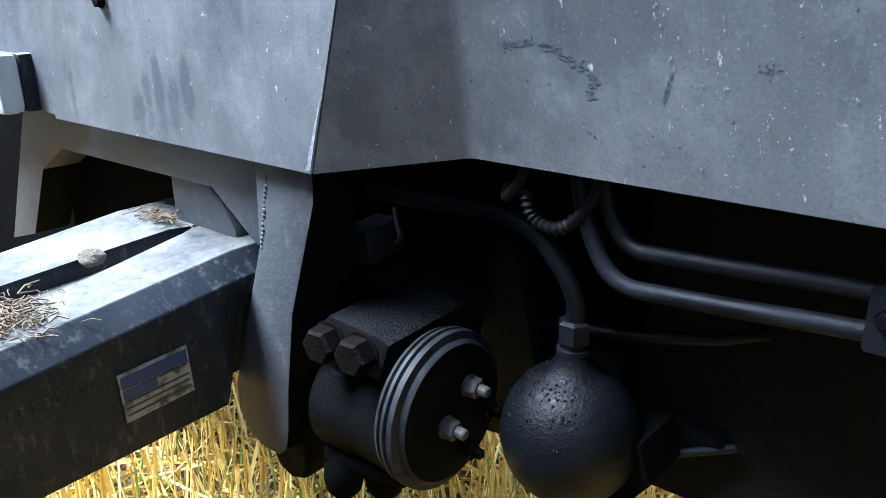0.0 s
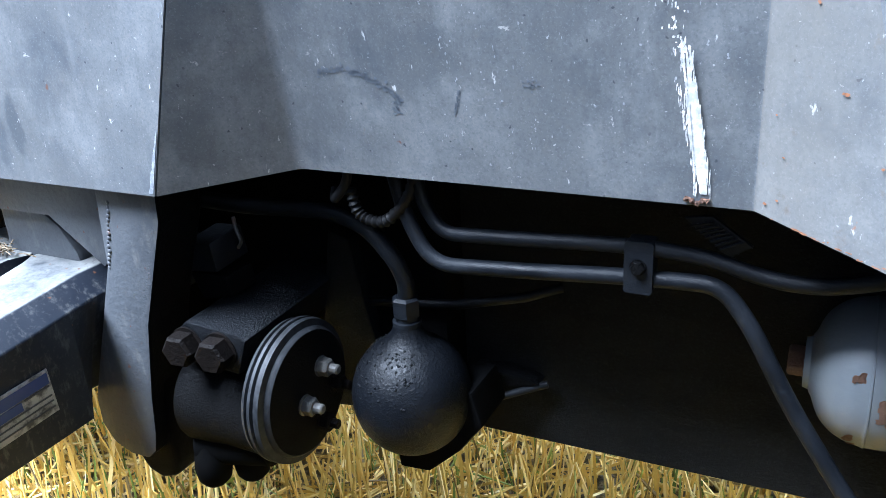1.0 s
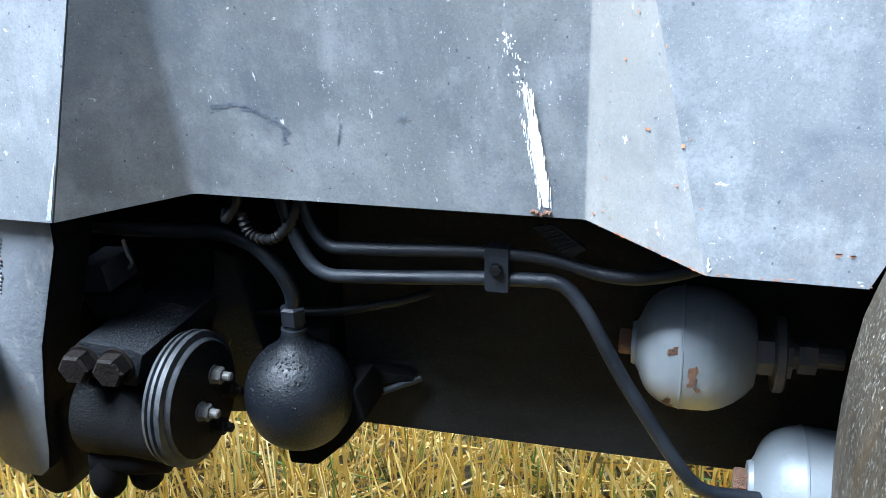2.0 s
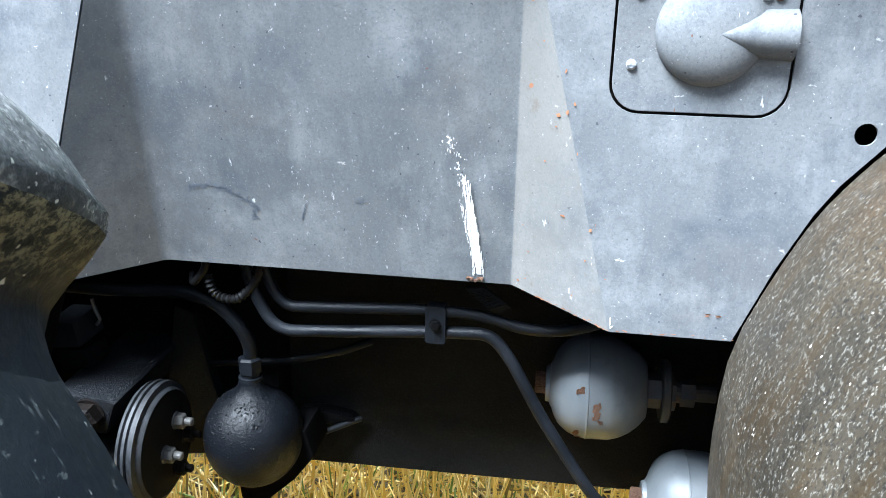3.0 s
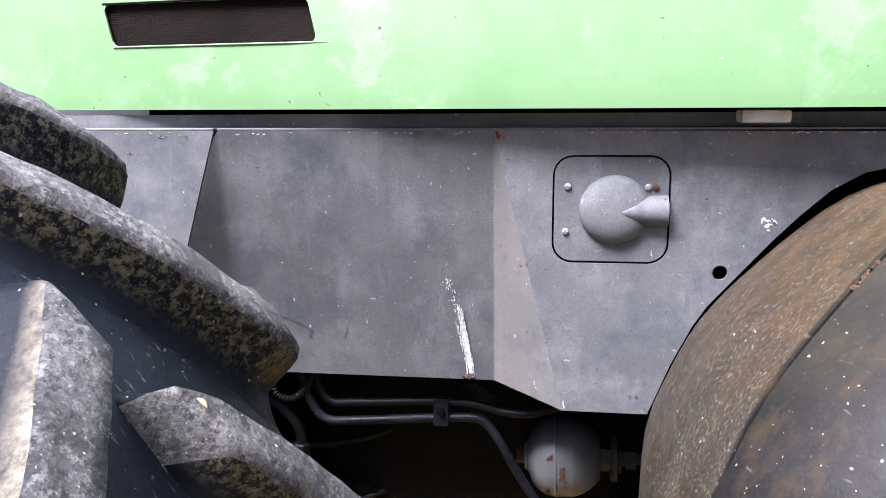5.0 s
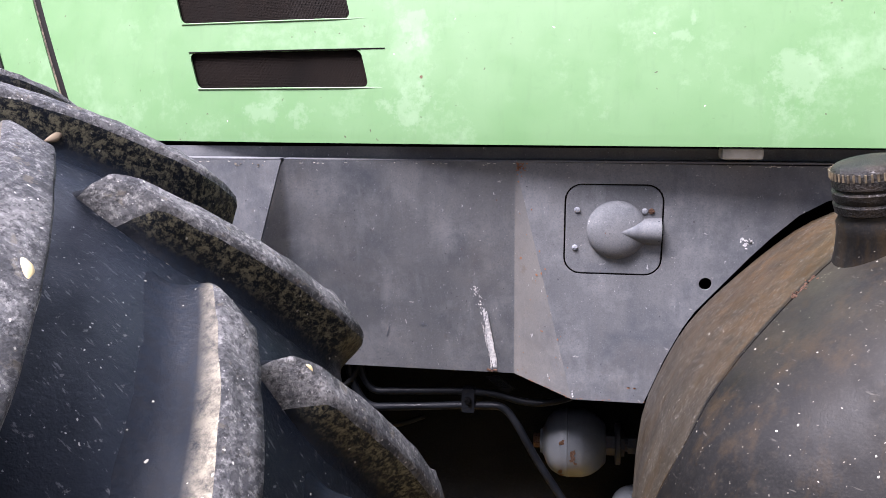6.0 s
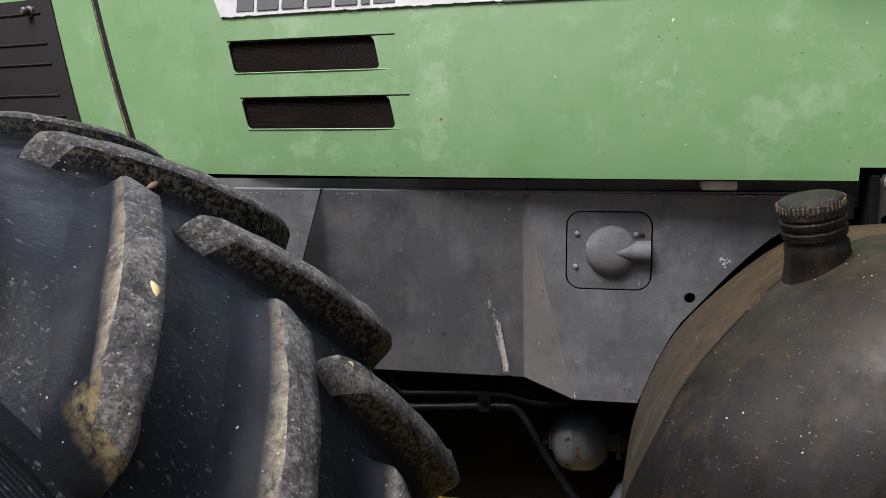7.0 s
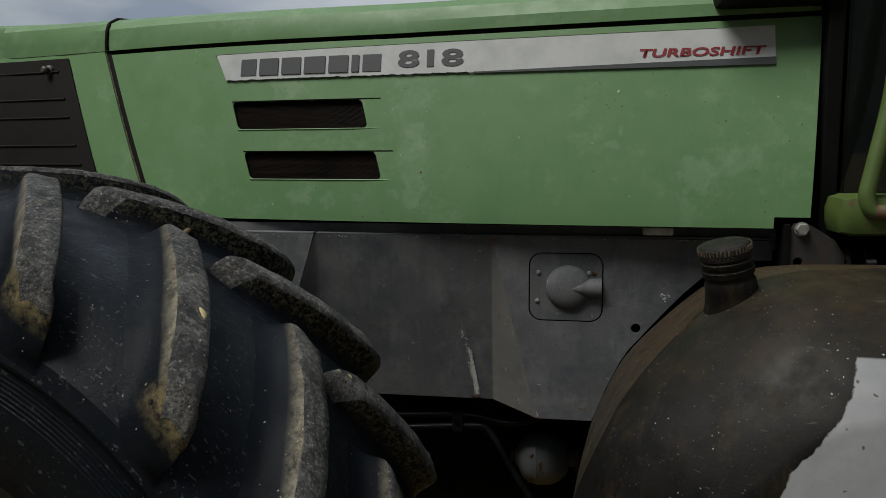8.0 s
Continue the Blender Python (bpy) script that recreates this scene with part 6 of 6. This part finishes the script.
path = [on_mid(0.088 + 0.020 * i / 9, 0.8945 + 0.002 * math.sin(i), 0.002) for i in range(10)]
sweep(bm, path, 0.0022, 6, ripple=0.0008)
part("torn_edge", bm, "rust", tractor, "torn rusty edge at the foot of the white scrape", smooth=50)
# pale scuffs and a dark smeared arc on the folded panel
bm = bmesh.new()
for i in range(120):
    x, z = (rnd.gauss(-0.075, 0.045), rnd.gauss(0.975, 0.05)) if i < 60 else (rnd.uniform(-0.28, 0.13), rnd.uniform(0.90, 1.30))
    if 0.898 < z < 1.31 and -0.305 < x < 0.14:
        for k in range(rnd.choice((1, 1, 2, 3))):
            flake(bm, on_mid, x + rnd.gauss(0, 0.0012), z + rnd.gauss(0, 0.002), rnd.uniform(0.0003, 0.0010) * rnd.choice((0.5, 0.8, 1.4)), rnd.uniform(0.0004, 0.0019), rnd, 0.0006 + 0.0002 * k)
tagged(part("scuff_mark", bm, "scuff", tractor), kind="stuff")
bm = bmesh.new()
arc = [(-0.268, 0.992), (-0.245, 0.999), (-0.215, 0.994), (-0.192, 0.982), (-0.180, 0.968), (-0.186, 0.956)]
for i in range(75):
    t = rnd.random() * 4.999
    k = int(t)
    x, z = (p + (q - p) * (t - k) for p, q in zip(arc[k], arc[k + 1]))
    flake(bm, on_mid, x + rnd.gauss(0, 0.0026), z + rnd.gauss(0, 0.0024), rnd.uniform(0.0010, 0.0042), rnd.uniform(0.0010, 0.0030), rnd, 0.0004)
for i in range(26):
    f = rnd.random()
    flake(bm, on_mid, -0.122 + 0.008 * f + rnd.gauss(0, 0.0008), 0.958 + 0.024 * f, rnd.uniform(0.0004, 0.0012), rnd.uniform(0.001, 0.003), rnd, 0.0004)
for i in range(20):
    flake(bm, on_mid, -0.044 + rnd.gauss(0, 0.004), 0.989 + rnd.gauss(0, 0.003), rnd.uniform(0.0008, 0.002), rnd.uniform(0.0006, 0.0015), rnd, 0.0004)
tagged(part("smear_mark", bm, "smear", tractor), kind="stuff")
# rust that breaks through along the fold and at the corners
bm = bmesh.new()
for i in range(46):
    t = rnd.random()
    p = B3.lerp(R, t) + Vector((rnd.gauss(-0.012, 0.012), 0, rnd.gauss(0, 0.01)))
    if p.x > B3.x + (R.x - B3.x) * t:
        flake(bm, lambda x, z, o: (x, YP - o, z), p.x, p.z, rnd.uniform(0.0006, 0.0022), rnd.uniform(0.0008, 0.003), rnd)
for i in range(40):
    flake(bm, lambda x, z, o: (x, YP - o, z), 0.150 + abs(rnd.gauss(0, 0.007)), 1.3262 - abs(rnd.gauss(0, 0.010)), rnd.uniform(0.0008, 0.0026), rnd.uniform(0.0008, 0.0026), rnd)
for i in range(12):
    # a scraped star near the tank
    a = rnd.uniform(-0.5, 0.5) + (math.pi if i % 2 else 0)
    flake(bm, lambda x, z, o: (x, YP - o, z), 0.3745 + 0.006 * math.cos(a), 0.8975 + 0.003 * math.sin(a), rnd.uniform(0.0016, 0.0045), rnd.uniform(0.0003, 0.0008), rnd)
for i in range(16):
    flake(bm, lambda x, z, o: (x, YP - o, z), rnd.uniform(0.27, 0.40), 0.8695 + abs(rnd.gauss(0, 0.0012)), rnd.uniform(0.0008, 0.004), rnd.uniform(0.0003, 0.0008), rnd)
TRI_N = (D - B3).cross(R - B3).normalized()
TRI_N = -TRI_N if TRI_N.y > 0 else TRI_N


def on_tri(x, z, out=0.0):
    """A point of the folded panel's corner facet."""
    return Vector((x, B3.y - ((x - B3.x) * TRI_N.x + (z - B3.z) * TRI_N.z) / TRI_N.y, z)) + TRI_N * out


for x, z, w in ((0.2022, 0.998, 0.0026), (0.2000, 0.9985, 0.0016), (0.1640, 0.942, 0.0012), (0.1780, 1.059, 0.0016), (0.2300, 0.950, 0.0014), (0.1900, 1.113, 0.0026), (0.1880, 1.100, 0.0012), (0.1560, 0.975, 0.0010), (0.1700, 1.19, 0.0014), (0.156, 1.23, 0.0012), (0.1620, 0.905, 0.0014), (0.1530, 0.90, 0.0018)):
    flake(bm, on_tri, x, z, w, w * 0.8, rnd)
for i in range(26):
    p = D.lerp(R, rnd.random())
    flake(bm, on_tri, p.x, p.z + abs(rnd.gauss(0, 0.0016)) + 0.0006, rnd.uniform(0.0008, 0.0034), rnd.uniform(0.0004, 0.0010), rnd)
tagged(part("rust_spot", bm, "orange_rust", side_panel), kind="stuff")
bm = bmesh.new()
for x, z in ((-0.504, 1.2957), (-0.4633, 1.2907), (-0.405, 1.318), (-0.364, 1.318)):
    for k in range(5):
        flake(bm, lambda x, z, o: (x, YP - 0.001 - o, z), x + rnd.gauss(0, 0.005), z + rnd.gauss(0, 0.002), rnd.uniform(0.0012, 0.004), rnd.uniform(0.0008, 0.0018), rnd)
tagged(part("rust_spot", bm, "mud", front_panel, "tan flecks where the paint has lifted"), kind="stuff")
bm = bmesh.new()
for i in range(60):
    x = rnd.uniform(-0.84, 0.78)
    flake(bm, lambda x, z, o: (x, YP - o - 0.001, z), x, 1.3255 - abs(rnd.gauss(0, 0.0016)), rnd.uniform(0.001, 0.004), rnd.uniform(0.0004, 0.0012), rnd)
tagged(part("edge_wear", bm, "cream", tractor), kind="stuff")
hex_bolt("bolt", (-0.814, YP - 0.003, 1.026), (0, -1, 0), 0.016, 0.008, front_panel, "oil_and_shade")
# hole drilled near the folds, its darkness shown by a thin black disc
bm = bmesh.new()
lathe(bm, [(0, 0.0035), (0.0015, 0.0035)], along((0.150, 0.054, 0.896), MID_N), 10)
part("rivet", bm, "rubber_and_shade", side_panel)
# pale box and posts at the tractor's nose
bm = bmesh.new()
box(bm, (-1.40, -0.06, 0.872), (-1.058, 0.1, 0.948))
nose_box = part("nose_box", bm, "flask", tractor, "pale grey box beside the nose panel", bevel=0.012, smooth=40)
bm = bmesh.new()
box(bm, (-1.082, -0.064, 0.868), (-1.054, -0.030, 0.952))
part("end_cap", bm, "silver", nose_box, "pale rounded end cap", bevel=0.010, smooth=40)
# the box's shaded bevel, put in as a dark blue strip
bm = bmesh.new()
box(bm, (-1.080, -0.030, 0.869), (-1.053, 0.104, 0.951))
part("edge_strip", bm, "axle", nose_box, "dark blue strip standing for the shaded edge", bevel=0.005, smooth=40)

# ---- loose straw and dirt on the axle and tyre ----


def straw_heap(name, place, spread, count, label, seed):
    r = random.Random(seed)
    bm = bmesh.new()
    for i in range(count):
        a, l = r.uniform(0, math.tau), r.uniform(0.008, 0.034)
        c = Vector((r.gauss(0, spread[0]), r.gauss(0, spread[1]), r.uniform(0.001, 0.012)))
        d = Vector((math.cos(a), math.sin(a), r.uniform(-0.12, 0.12))) * l / 2
        b = Vector((r.gauss(0, 0.004), r.gauss(0, 0.004), 0.003))
        sweep(bm, [c - d, c + b, c + d], r.uniform(0.0005, 0.0010), 4)
    ob = part(name, bm, "straw")
    ob.location = place
    return tagged(ob, label, "straw", kind="stuff")


straw_heap("straw_litter", (-0.70, -0.245, 0.719), (0.030, 0.022), 420, "small heap of broken straw lying on the axle", 3)
straw_heap("straw_litter", (-0.80, 0.005, 0.747), (0.022, 0.008), 60, "few broken straws lying on the axle root", 5)


def straw_husk(place, normal, length, turn, label, material="husk"):
    """A flat pointed husk that lies on a surface."""
    bm = bmesh.new()
    bmesh.ops.create_icosphere(bm, subdivisions=2, radius=1.0)
    for v in bm.verts:
        taper = 1 - 0.55 * v.co.x ** 2
        v.co = Vector((v.co.x * length / 2, v.co.y * length * 0.2 * taper + 0.1 * length * v.co.x ** 2, v.co.z * length * 0.09 * taper))
    ob = part("straw_husk", bm, material, smooth=60)
    ob.matrix_world = along(Vector(place) + Vector(normal) * length * 0.06, normal) @ Matrix.Rotation(radians(turn), 4, "Z")
    return tagged(ob, label, "straw", group="bits of straw on the tyre")


straw_husk((-0.132, -1.006, 1.321), (0.62, -0.2, 0.75), 0.027, 70, "pale yellow straw husk stuck on a tyre lug")
straw_husk((-0.123, -1.036, 1.304), (0.63, -0.25, 0.72), 0.016, 150, "brown dry leaf scrap stuck on a tyre lug", "straw")
straw_husk((-0.287, -0.741, 1.404), (0.66, -0.6, 0.4), 0.024, 30, "pale straw husk stuck on the end of a tyre lug", "straw")
straw_husk((0.010, -0.804, 1.186), (0.68, -0.5, 0.52), 0.010, 120, "small pale straw husk stuck on a tyre lug")
bm = bmesh.new()
bmesh.ops.create_icosphere(bm, subdivisions=3, radius=0.014)
for v in bm.verts:
    v.co *= 1 + 0.35 * noise.noise(v.co * 90)
    v.co.z *= 0.7
clod = part("dirt_clod", bm, "mud", smooth=60)
clod.location = (-0.745, -0.115, 0.742)
tagged(clod, "pale dry clod of earth in the axle groove", "clod")
